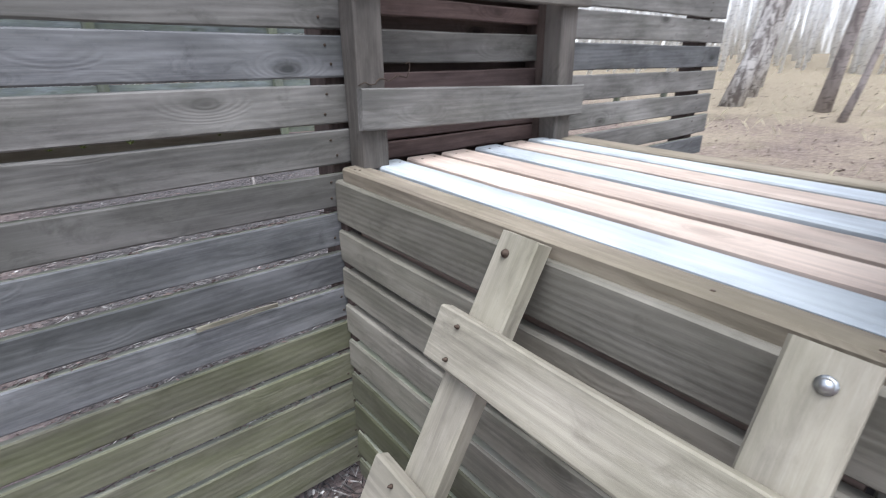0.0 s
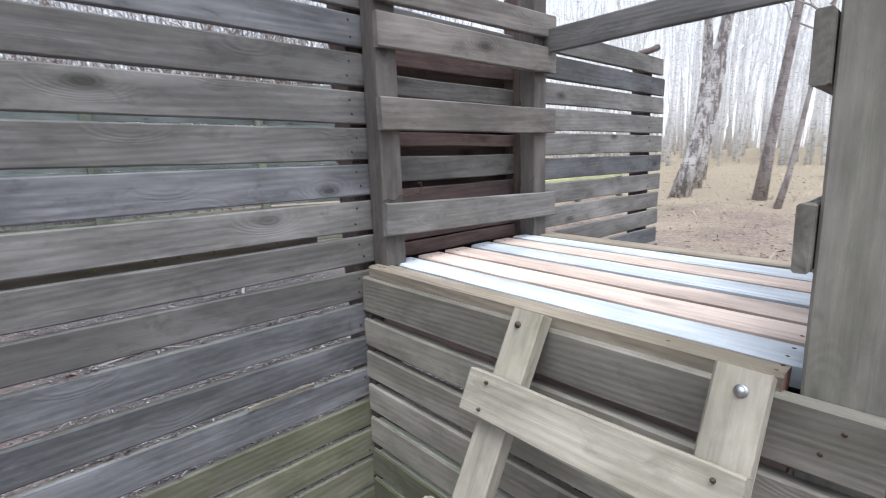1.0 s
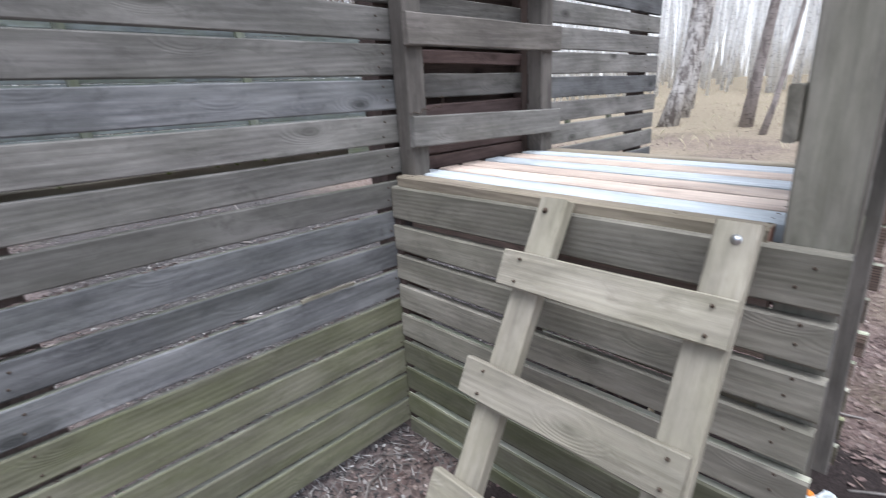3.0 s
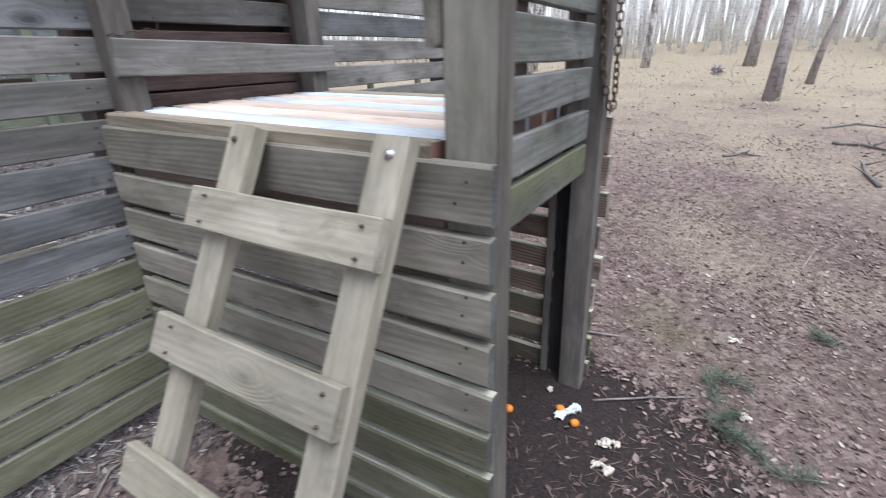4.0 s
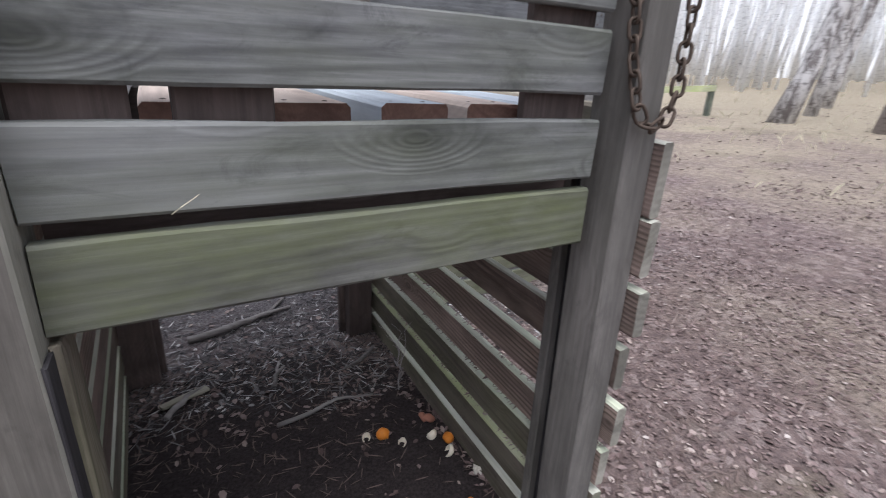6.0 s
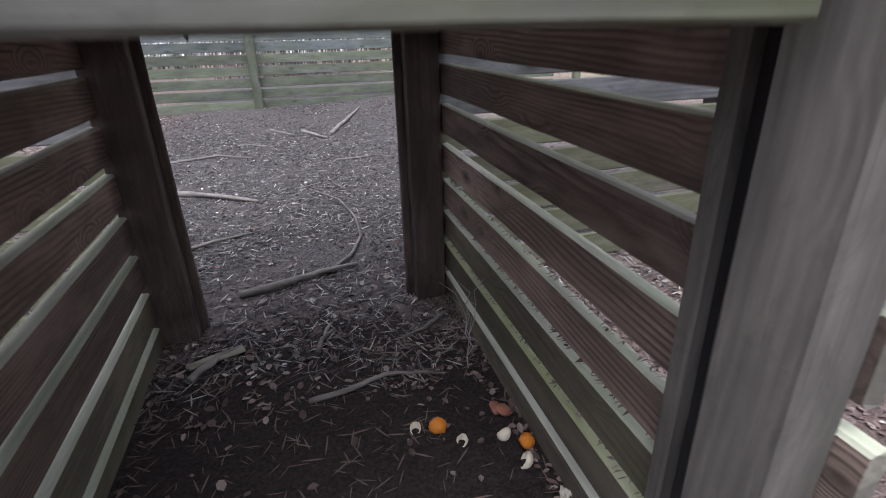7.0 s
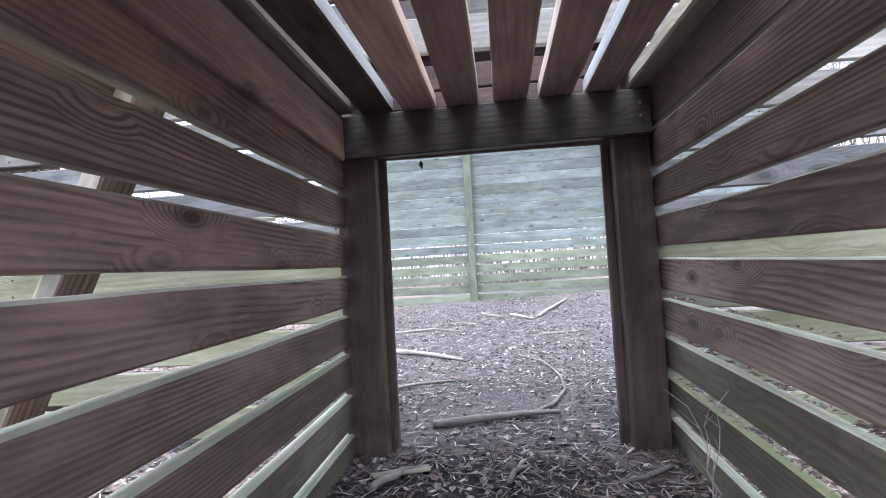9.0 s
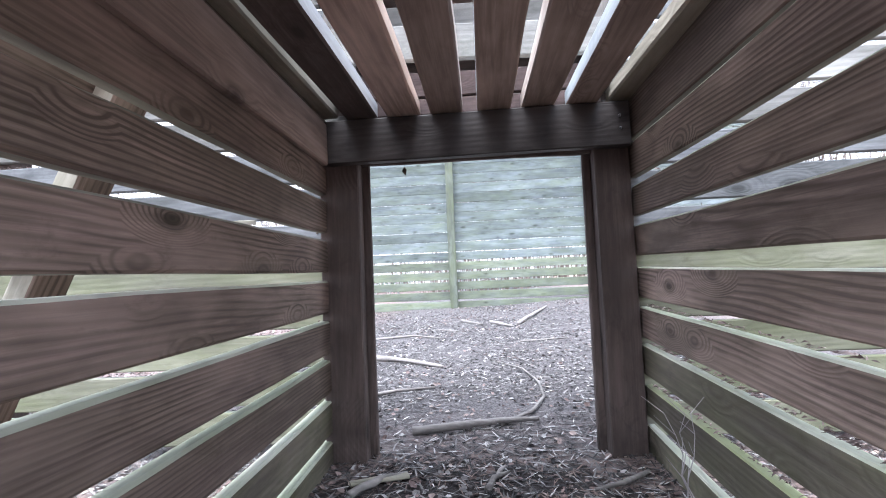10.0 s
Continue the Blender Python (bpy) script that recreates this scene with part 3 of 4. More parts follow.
west_head = mesh_of("nail_head", [tube([Vector((-h, 0, 0)) for h in (0, 0.0012, 0.002)], [0.0045, 0.0042, 0.0015], 8)], True)
west_head.materials.append(RUST)
for i in range(8):
    z = 1.125 - 0.1335 * i
    for y, dz in ((0.055, 0.02), (0.075, -0.028)):
        part("nail_head", west_head, None, box, Matrix.Translation((-0.0045, y + rng.uniform(-0.012, 0.012), z + dz)))

# ---- planks and uprights over the boarded opening ----
screen = thing("plank_screen", (0.46, NY - 0.05, 1.22), "grey planks nailed across two uprights above the deck", "screen")
for x, w in ((0.098, 0.088), (0.985, 0.095)):
    beam("upright", (x, NY - 0.048, 1.2375), (x, NY - 0.048, 2.33), w, 0.082, SCREEN, screen, up=(1, 0, 0))
for zl, zr, w, m in ((1.412, 1.388, 0.115, GREY), (1.776, 1.780, 0.112, SCREEN), (2.046, 2.050, 0.112, SCREEN), (2.185, 2.20, 0.1, SCREEN)):
    beam("plank", (0.043, NY - 0.104, zl), (1.068, NY - 0.104, zr), w, 0.028, m, screen)

# a rusty wire twisted round the upright above the lowest plank
wire = [Vector((0.05 + 0.012 * i + 0.004 * math.sin(i * 2.1), NY - 0.096 + 0.006 * math.cos(i * 2.1), 1.475 + 0.006 * math.sin(i * 1.3) + 0.0018 * i)) for i in range(15)]
wire += [Vector((0.222, NY - 0.10, 1.52)), Vector((0.218, NY - 0.105, 1.535)), Vector((0.205, NY - 0.10, 1.53))]
tagged(part("wire", mesh_of("wire", [tube([p - wire[0] for p in wire], [0.0018] * len(wire), 5)], True), RUST, None, Matrix.Translation(wire[0])), "rusty twisted wire tied round the grey upright", "wire")

# ---- the yard fence beyond the tunnel ----
FY = 8.3


def fence_panel(x0, y0, x1, y1, rows=17):
    p = thing("fence_panel", ((x0 + x1) / 2, (y0 + y1) / 2, 0.1), "tall greenish-grey slatted fence panel on timber posts", "fence", "yard fence panels")
    for i in range(rows):
        z = 0.17 + i * 0.171
        beam("slat", (x0 + 0.005, y0, z + rng.uniform(-0.002, 0.002)), (x1 - 0.005, y1, z + rng.uniform(-0.002, 0.002)), 0.137 if i < 6 else 0.1665, 0.024, FENCE_LOW if i < 5 else FENCE, p, steps=5)
    beam("post", (x0, y0 - 0.068, 0.03), (x0, y0 - 0.068, 3.0), 0.13, 0.11, FENCE_LOW, p, up=(1, 0, 0))


for x0, x1 in ((-1.82, 0.14), (0.18, 2.52)):
    fence_panel(x0, FY, x1, FY)
fence_panel(2.56, FY - 0.02, 4.9, FY - 0.9)



def rail_fence(x0, y0, x1, y1, bays):
    """A knee-high fence of posts with one flat rail."""
    f = thing("rail_fence", ((x0 + x1) / 2, (y0 + y1) / 2, 0), "low pale green-grey rail fence beyond the yard", "fence", "low rail fences")
    for i in range(bays + 1):
        x, y = x0 + (x1 - x0) * i / bays, y0 + (y1 - y0) * i / bays
        beam("post", (x, y, gz(x, y) - 0.05), (x, y, gz(x, y) + 0.62), 0.11, 0.10, FENCE_LOW, f, up=(1, 0, 0), steps=3)
    beam("rail", (x0, y0 - 0.08, gz(x0, y0) + 0.55), (x1, y1 - 0.08, gz(x1, y1) + 0.55), 0.12, 0.035, MOSSY_EDGE, f, steps=12)


rail_fence(-3.4, 7.6, -8.5, 5.6, 4)
rail_fence(5.2, 7.2, 10.5, 5.8, 4)


# ---- trees ----
def bare_crown(base, top, r0, count, length, r, low=0.35, sides=4):
    pieces = []
    b, t = Vector(base), Vector(top)
    for i in range(count):
        u = low + (1 - low) * (i + r.random()) / count
        p = b.lerp(t, u)
        a = r.uniform(0, 2 * math.pi)
        ln = length * (1.1 - u * 0.7) * r.uniform(0.6, 1.3)
        tip = p + Vector((math.cos(a) * ln, math.sin(a) * ln, ln * r.uniform(0.4, 1.1)))
        path = stem_path(p, tip, ln * 0.25, 5, r)
        rad = r0 * (1.05 - u) * 0.42 + 0.004
        pieces.append(tube(path, [rad * (1 - 0.85 * j / 4) for j in range(5)], sides))
        for _ in range(3):
            q = path[r.randint(1, 3)]
            c = a + r.uniform(-1.2, 1.2)
            l2 = ln * r.uniform(0.3, 0.6)
            pieces.append(tube([q, q + Vector((math.cos(c) * l2 * 0.5, math.sin(c) * l2 * 0.5, l2 * 0.35)), q + Vector((math.cos(c) * l2, math.sin(c) * l2, l2 * 0.5))], [rad * 0.4, rad * 0.28, 0.002], 3))
    return pieces


def tree(kind, x, y, height, r0, dx, dy, seed, label):
    r = random.Random(seed)
    z = gz(x, y) - 0.1
    ob = thing(kind, (x, y, z), label, "tree", "trees of the wood")
    top = Vector((x + dx * height, y + dy * height, height))
    path = stem_path((x, y, z), top, height * 0.05, 14, r)
    rad = [r0 * 0.82 * (1 + 0.5 * math.exp(-i * 1.1)) * (1 - 0.86 * (i / 13)) for i in range(14)]
    m = Matrix.Translation((x, y, z))
    inv = Vector((x, y, z))
    trunk = tube([p - inv for p in path], rad, 10)
    bark_mat = BIRCHFOOT if kind == "birch_tree" else PINE
    part("trunk", mesh_of("trunk", [trunk], True), bark_mat, ob, m)
    crown = bare_crown(Vector((0, 0, 0)), top - inv, r0, 26, height * 0.2, r)
    part("crown", mesh_of("crown", crown), TWIGS, ob, m)
    return ob


birch_label = "leaning birch with rough black and white bark, bare"
pine_label = "straight slender tree with dark grey-brown bark, bare"
for i, (kind, x, y, h, r0, dx, dy) in enumerate((
        ("birch_tree", 10.74, 4.46, 13, 0.19, 0.02, -0.17), ("forest_tree", 10.76, 2.85, 14, 0.12, -0.02, -0.10), ("forest_tree", 9.85, 2.34, 9, 0.06, 0.0, -0.14),
        ("forest_tree", 9.79, -0.87, 14, 0.115, 0.05, -0.04), ("forest_tree", 16.4, -0.48, 15, 0.15, 0.0, -0.08), ("forest_tree", 12.1, -1.58, 10, 0.07, 0.0, -0.07),
        ("birch_tree", 12.3, 4.65, 14, 0.11, 0.0, -0.10), ("forest_tree", 18.7, -4.5, 15, 0.15, 0.0, -0.17), ("forest_tree", 17.8, -5.4, 15, 0.13, 0.0, -0.12),
        ("forest_tree", 18.3, -5.1, 16, 0.14, 0.03, -0.24), ("birch_tree", 14.4, 5.3, 14, 0.13, 0.0, -0.03), ("birch_tree", 15.5, 2.2, 15, 0.12, 0.0, -0.06), ("birch_tree", 17.2, 6.6, 15, 0.14, 0.0, -0.04))):
    tree(kind, x, y, h, r0, dx, dy, 100 + i, birch_label if kind == "birch_tree" else pine_label)

# far woods: stems too many to count
r = random.Random(5)
stems, twigs = [], []
for i in range(2500):
    a = r.uniform(0, 2 * math.pi) if i % 3 == 0 else r.uniform(-0.75, 0.85) if i < 1600 else r.uniform(1.1, 3.3)
    d = 19 + 48 * r.random() ** 0.9
    x, y = math.cos(a) * d + 1, math.sin(a) * d
    if (-4 < x < 8 and 0 < y < 12):
        continue
    h = r.uniform(11, 18)
    lean = Vector((r.gauss(0, 0.05), r.gauss(-0.03, 0.06), 0)) * h
    base = Vector((x, y, gz(x, y) - 0.1))
    top = base + lean + Vector((0, 0, h))
    r0 = r.uniform(0.04, 0.095)
    stems.append(tube(stem_path(base, top, h * 0.05, 7, r), [r0 * (1 - 0.85 * j / 6) for j in range(7)], 6))
    twigs += bare_crown(base, top, r0, 7, h * 0.16, r, 0.3, 3)
tagged(part("far_birch_stems", mesh_of("far_birch_stems", stems, True), FARBARK, None), "dense pale birch trunks of the wood, whitened for haze", "woods", kind="stuff")
tagged(part("far_twigs", mesh_of("far_twigs", twigs), FARTWIGS, None), "bare twigs of the distant birches, whitened for haze", "woods", kind="stuff")


# brown undergrowth of bare saplings behind the yard
r = random.Random(61)
bush = []
for i in range(850):
    x, y = r.uniform(-14, 14), r.uniform(14.0, 22.0)
    if x < -1.3:
        x, y = x * 1.4, y + 9
    h = r.uniform(5.0, 10.0)
    base = Vector((x, y, gz(x, y) - 0.05))
    top = base + Vector((r.gauss(0, 0.12) * h, r.gauss(0, 0.12) * h, h))
    bush.append(tube(stem_path(base, top, h * 0.1, 5, r), [0.022 * (1 - 0.8 * j / 4) for j in range(5)], 4))
    bush += bare_crown(base, top, 0.035, 7, h * 0.25, r, 0.4, 3)
tagged(part("sapling_thicket", mesh_of("sapling_thicket", bush), THICKET, None), "bare brown saplings crowding behind the yard fence", "thicket", kind="stuff")
r = random.Random(62)
shrub = []
for i in range(2600):
    c = r.choice(((-5.0, 24.0), (-6.2, 25.0), (-4.2, 25.2), (-7.5, 24.0), (-3.5, 23.0)))
    p = Vector((c[0] + r.gauss(0, 0.7), c[1] + r.gauss(0, 0.7), 0))
    p.z = gz(p.x, p.y) + abs(r.gauss(0.35, 0.3))
    d = Vector((r.uniform(-1, 1), r.uniform(-1, 1), r.uniform(-0.3, 0.8))).normalized() * r.uniform(0.06, 0.14)
    q = d.orthogonal().normalized() * 0.022
    shrub.append(([p, p + d * 0.5 + q, p + d, p + d * 0.5 - q], [(0, 1, 2, 3)]))
tagged(part("evergreen_undergrowth", mesh_of("evergreen_undergrowth", shrub), SPRIG, None), "low dark green undergrowth at the wood's edge", "undergrowth", kind="stuff")


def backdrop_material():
    mat, nt, bsdf = nodes_of("glowing_haze_wood", 1.0)
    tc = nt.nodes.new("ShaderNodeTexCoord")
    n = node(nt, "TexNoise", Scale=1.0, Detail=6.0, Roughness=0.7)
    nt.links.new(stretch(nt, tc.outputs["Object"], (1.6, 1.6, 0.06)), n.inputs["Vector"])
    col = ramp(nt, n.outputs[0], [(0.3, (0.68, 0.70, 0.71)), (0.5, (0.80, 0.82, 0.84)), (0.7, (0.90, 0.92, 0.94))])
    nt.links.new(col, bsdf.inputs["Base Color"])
    # a faint glow and pale tones stand in for haze over the distant wood
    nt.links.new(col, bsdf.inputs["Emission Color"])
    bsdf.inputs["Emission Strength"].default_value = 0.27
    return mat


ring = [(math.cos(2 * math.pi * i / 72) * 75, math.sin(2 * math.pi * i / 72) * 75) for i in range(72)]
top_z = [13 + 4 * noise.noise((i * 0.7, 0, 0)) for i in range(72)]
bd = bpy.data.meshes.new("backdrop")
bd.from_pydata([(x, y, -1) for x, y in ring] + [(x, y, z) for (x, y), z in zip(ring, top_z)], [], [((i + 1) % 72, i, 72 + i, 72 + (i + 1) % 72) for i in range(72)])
tagged(part("backdrop", bd, backdrop_material(), None), "pale edge of the distant wood, glowing faintly for haze", "backdrop", kind="structure")

# ---- the chain round the south-east post ----
def link_mesh(length, width, wire):
    pts = []
    for i in range(16):
        a = 2 * math.pi * i / 16
        s = (length - width) / 2 * (1 if math.sin(a) > 0 else -1) if abs(math.sin(a)) > 1e-6 else 0
        pts.append(Vector((math.cos(a) * width / 2, 0, math.sin(a) * width / 2 + s)))
    verts, faces = [], []
    for i, p in enumerate(pts):
        d = (pts[(i + 1) % 16] - pts[i - 1]).normalized()
        side = Vector((0, 1, 0))
        out = d.cross(side)
        for k in range(6):
            a = 2 * math.pi * k / 6
            verts.append(p + (side * math.cos(a) + out * math.sin(a)) * wire)
    for i in range(16):
        for k in range(6):
            faces.append((i * 6 + k, i * 6 + (k + 1) % 6, ((i + 1) % 16) * 6 + (k + 1) % 6, ((i + 1) % 16) * 6 + k))
    return mesh_of("link", [(verts, faces)], True)


chain = thing("chain", (0.967, 0.0, 1.18), "rusty dark iron chain slung round the corner post", "chain")
link = link_mesh(0.034, 0.020, 0.0032)
link.materials.append(RUST)
way = [Vector((0.912, 0.030, 1.60)), Vector((0.912, 0.022, 1.40)), Vector((0.912, 0.010, 1.30)), Vector((0.918, -0.008, 1.225)), Vector((0.94, -0.012, 1.192)), Vector((0.968, -0.012, 1.190)),
       Vector((0.995, -0.012, 1.205)), Vector((1.012, -0.010, 1.245)), Vector((1.018, -0.006, 1.36)), Vector((1.02, 0.0, 1.60))]
run, along = 0.0, []
for a, b in zip(way, way[1:]):
    n = max(2, int((b - a).length / 0.002))
    for i in range(n):
        along.append((run + (b - a).length * i / n, a.lerp(b, i / n), (b - a).normalized()))
    run += (b - a).length
for i in range(int(run / 0.0265)):
    s = i * 0.0265
    _, p, d = min(along, key=lambda q: abs(q[0] - s))
    m = d.to_track_quat("Z", "Y").to_matrix().to_4x4() @ Matrix.Rotation(radians(90 * (i % 2) + 20), 4, "Z")
    m.translation = p
    part("link", link, None, chain, m)

# ---- fallen sticks ----
def stick(points, radius, label, seed=0, fork=False):
    r = random.Random(seed)
    pts = [Vector((x, y, gz(x, y) + radius * 0.7 + (0.01 if 0 < i < len(points) - 1 else 0))) for i, (x, y) in enumerate(points)]
    fine = []
    for a, b in zip(pts, pts[1:]):
        for i in range(4):
            fine.append(a.lerp(b, i / 4) + Vector((r.uniform(-1, 1), r.uniform(-1, 1), 0)) * radius * 0.35)
    fine.append(pts[-1])
    base = fine[0].copy()
    n = len(fine)
    pieces = [tube([p - base for p in fine], [radius * (1 - 0.55 * i / n) * r.uniform(0.9, 1.12) for i in range(n)], 8)]
    if fork:
        for k in range(3):
            q = fine[r.randint(n // 3, n - 2)] - base
            pieces.append(tube([q, q + Vector((r.uniform(-0.15, 0.15), r.uniform(-0.15, 0.15), r.uniform(0.02, 0.12)))], [radius * 0.5, radius * 0.15], 5))
    ob = part("stick", mesh_of("stick", pieces, True), TWIG, None, Matrix.Translation(base))
    tagged(ob, label, "stick", "fallen sticks")


grey_stick = "bare grey dead stick lying on the ground"
for i, (pts, rad) in enumerate((
        ([(0.255, 1.70), (0.42, 1.72), (0.58, 1.79), (0.76, 1.86)], 0.019), ([(-0.30, 3.49), (0.0, 3.30), (0.29, 3.10)], 0.022), ([(-0.10, 2.31), (0.1, 2.38), (0.285, 2.46)], 0.012),
        ([(0.60, 1.80), (0.74, 1.95), (0.83, 2.2), (0.845, 2.5), (0.80, 2.9), (0.62, 3.3)], 0.009), ([(0.36, 5.9), (0.60, 5.45)], 0.022), ([(0.7, 5.7), (0.93, 5.17)], 0.022),
        ([(1.0, 5.4), (1.3, 6.2), (1.6, 7.2)], 0.025), ([(0.53, 1.19), (0.555, 1.25), (0.60, 1.32)], 0.010), ([(0.49, 0.95), (0.62, 0.955), (0.72, 0.985), (0.86, 0.96)], 0.009),
        ([(0.15, 1.17), (0.22, 1.25), (0.29, 1.31)], 0.013), ([(1.365, 0.12), (1.37, 0.02), (1.40, -0.07)], 0.008), ([(0.89, -0.07), (1.0, -0.28), (1.12, -0.5)], 0.005),
        ([(0.56, 1.27), (0.575, 1.32), (0.595, 1.37)], 0.008), ([(1.0, 1.28), (0.9, 1.20), (0.82, 1.18)], 0.009), ([(1.55, -1.2), (1.75, -1.45)], 0.006),
        ([(-0.5, 1.2), (-0.35, 1.32), (-0.2, 1.36)], 0.006), ([(1.9, 2.6), (1.5, 2.7), (1.2, 2.6)], 0.008), ([(-0.5, 4.6), (-0.1, 4.7), (0.2, 4.5)], 0.012), ([(2.6, -0.9), (2.95, -1.0)], 0.006),
        ([(0.9, 4.1), (1.3, 4.05)], 0.010), ([(0.1, 5.2), (0.35, 5.0)], 0.010))):
    stick(pts, rad, grey_stick, i)
for i, pts in enumerate(([(3.54, -1.57), (3.69, -1.85), (3.66, -2.2)], [(4.45, -1.97), (4.1, -2.12), (3.75, -2.3)], [(4.3, -1.9), (4.15, -2.2), (4.3, -2.5)], [(4.56, -1.57), (4.9, -1.53), (5.39, -1.56)], [(5.33, -0.35), (5.46, -0.51), (5.4, -0.7)], [(6.29, -1.41), (6.22, -1.65), (5.93, -2.0)], [(7.2, -1.4), (7.6, -1.8), (7.4, -2.1)])):
    stick(pts, 0.02, "forked dead branch lying in the leaf litter", 40 + i, True)

# a weathered splinter of board by the door post
splinter = part("wood_splinter", timber(0.17, 0.045, 0.012), TAN, None, pose(0.215, 1.26, gz(0.2, 1.26) + 0.012, 80, 0, 20))
tagged(splinter, "pale split piece of board on the dark soil", "wood scrap")


# ---- peel, shells and paper on the soil ----
def dome(radius, depth, seed, open_at=0.62):
    """A torn piece of peel: part of a thin ball, orange outside."""
    r = random.Random(seed)
    verts, faces = [], []
    for layer, rr in ((0, radius), (1, radius - 0.0025)):
        for i in range(6):
            th = open_at * math.pi * i / 5
            for k in range(12):
                a = 2 * math.pi * k / 12
                wob = 1 + 0.10 * noise.noise((math.cos(a) * 2, math.sin(a) * 2, seed)) * i
                verts.append((rr * math.sin(th) * math.cos(a) * wob, rr * math.sin(th) * math.sin(a) * wob * 0.85, rr * math.cos(th) * depth))
    for layer in (0, 1):
        for i in range(5):
            for k in range(12):
                o = layer * 72
                q = (o + i * 12 + k, o + i * 12 + (k + 1) % 12, o + (i + 1) * 12 + (k + 1) % 12, o + (i + 1) * 12 + k)
                faces.append(q[::-1] if layer else q)
    for k in range(12):
        faces.append((60 + k, 60 + (k + 1) % 12, 132 + (k + 1) % 12, 132 + k))
    return mesh_of("peel", [(verts, faces)], True)


def peel(x, y, radius, tip, turn, seed, pith=False):
    mesh = dome(radius, 0.8, seed)
    mesh.materials.append(PITH if pith else PEEL)
    ob = part("orange_peel", mesh, None, None, pose(x, y, gz(x, y) + radius * 0.45, tip, tip * 0.4, turn))
    tagged(ob, "white inside of a torn orange peel on dark soil" if pith else "torn piece of bright orange peel on dark soil", "orange peel", "orange peel pieces")


for i, (x, y, rad, tip, pith) in enumerate((
        (0.806, 0.74, 0.026, 25, False), (1.0, 0.61, 0.024, 30, False), (0.957, 0.655, 0.022, 170, True), (0.972, 0.56, 0.022, 165, True), (0.851, 0.675, 0.018, 160, True),
        (0.748, 0.752, 0.018, 150, True), (0.765, 0.035, 0.021, 20, False), (0.715, -0.04, 0.020, 35, False), (0.66, 0.22, 0.022, 15, False), (0.643, 0.343, 0.015, 40, False),
        (0.59, 0.387, 0.013, 20, False), (0.45, 0.40, 0.014, 60, False), (0.93, 0.36, 0.014, 10, False))):
    peel(x, y, rad, tip, 47 * i, i, pith)
for i, (x, y) in enumerate(((0.99, 0.735), (0.975, 0.75))):
    mesh = dome(0.026, 0.45, 60 + i)
    mesh.materials.append(plain("brownish_red_peel", (0.36, 0.16, 0.11), 0.6))
    tagged(part("brown_peel", mesh, None, None, pose(x, y, gz(x, y) + 0.01, 10 + 30 * i, 20, 50 * i)), "old brownish-red scrap of peel by the boards", "peel")


def crumple(name, x, y, sx, sy, sz, seed, material, label, category, turn=0):
    """A crumpled sheet: a folded grid, thick enough to have two sides."""
    n = 16
    verts, faces = [], []
    for j in range(n):
        for i in range(n):
            u, v = i / (n - 1) - 0.5, j / (n - 1) - 0.5
            h = abs(noise.noise((u * 4 + seed, v * 4, 1))) + 0.5 * abs(noise.noise((u * 9, v * 9 + seed, 2)))
            dx, dy = noise.noise((u * 3, v * 3, seed)) * 0.5, noise.noise((u * 3, v * 3, seed + 9)) * 0.5
            verts.append(((u + dx) * sx, (v + dy) * sy, h * sz))
    m = len(verts)
    verts += [(x0, y0, z0 - 0.0015) for x0, y0, z0 in verts]
    for j in range(n - 1):
        for i in range(n - 1):
            a = j * n + i
            faces.append((a, a + 1, a + n + 1, a + n))
            faces.append((m + a, m + a + n, m + a + n + 1, m + a + 1))
    ob = part(name, mesh_of(name, [(verts, faces)], True), material, None, pose(x, y, gz(x, y) + 0.006, 0, 0, turn))
    return tagged(ob, label, category)


crumple("paper_tissue", 0.745, 0.01, 0.085, 0.035, 0.035, 3, TISSUE, "crumpled white paper tissue among orange peel", "tissue", -35)
crumple("paper_tissue", 0.80, -0.02, 0.035, 0.03, 0.035, 8, TISSUE, "crumpled pale bluish scrap of paper tissue", "tissue", 20)
for i, (x, y, s) in enumerate(((0.665, -0.175, 0.03), (0.675, -0.205, 0.022), (0.65, -0.16, 0.02), (0.54, -0.17, 0.028), (0.53, -0.21, 0.028), (0.86, 0.11, 0.02), (1.01, 0.445, 0.024), (1.6, -0.58, 0.035), (0.72, 0.33, 0.025), (0.60, 0.5, 0.025), (1.05, -0.62, 0.03))):
    crumple("paper_scrap", x, y, s * 1.5, s, 0.02, 20 + i, SHELL, "small pale crumpled scrap on the soil", "scrap", 40 * i)["group"] = "pale scraps"


# ---- green pine sprigs and a bare seedling ----
def sprig(x, y, size, turn, seed):
    r = random.Random(seed)
    ob = thing("pine_sprig", (x, y, gz(x, y)), "green pine sprig lying in the leaf litter", "sprig", "pine sprigs")
    m = Matrix.Translation((x, y, gz(x, y)))
    d = Vector((math.cos(turn), math.sin(turn), 0.12))
    part("stem", mesh_of("stem", [tube([d * size * -0.5 + Vector((0, 0, size * 0.1 + 0.004)), d * size * 0.1 + Vector((0, 0, 0.02)), d * size * 0.6 + Vector((0, 0, 0.02))], [0.004, 0.003, 0.002], 5)]), TWIG, ob, m)
    needles = []
    for i in range(85):
        u = r.uniform(-0.4, 0.6)
        p = d * size * u + Vector((0, 0, 0.02))
        w = (d * r.uniform(0.2, 0.8) + Vector((r.uniform(-1, 1), r.uniform(-1, 1), r.uniform(-0.1, 0.7)))).normalized() * r.uniform(0.05, 0.09)
        needles.append(tube([p, p + w * 0.6, p + w], [0.0012, 0.0011, 0.0004], 3))
    part("needles", mesh_of("needles", needles), SPRIG, ob, m)


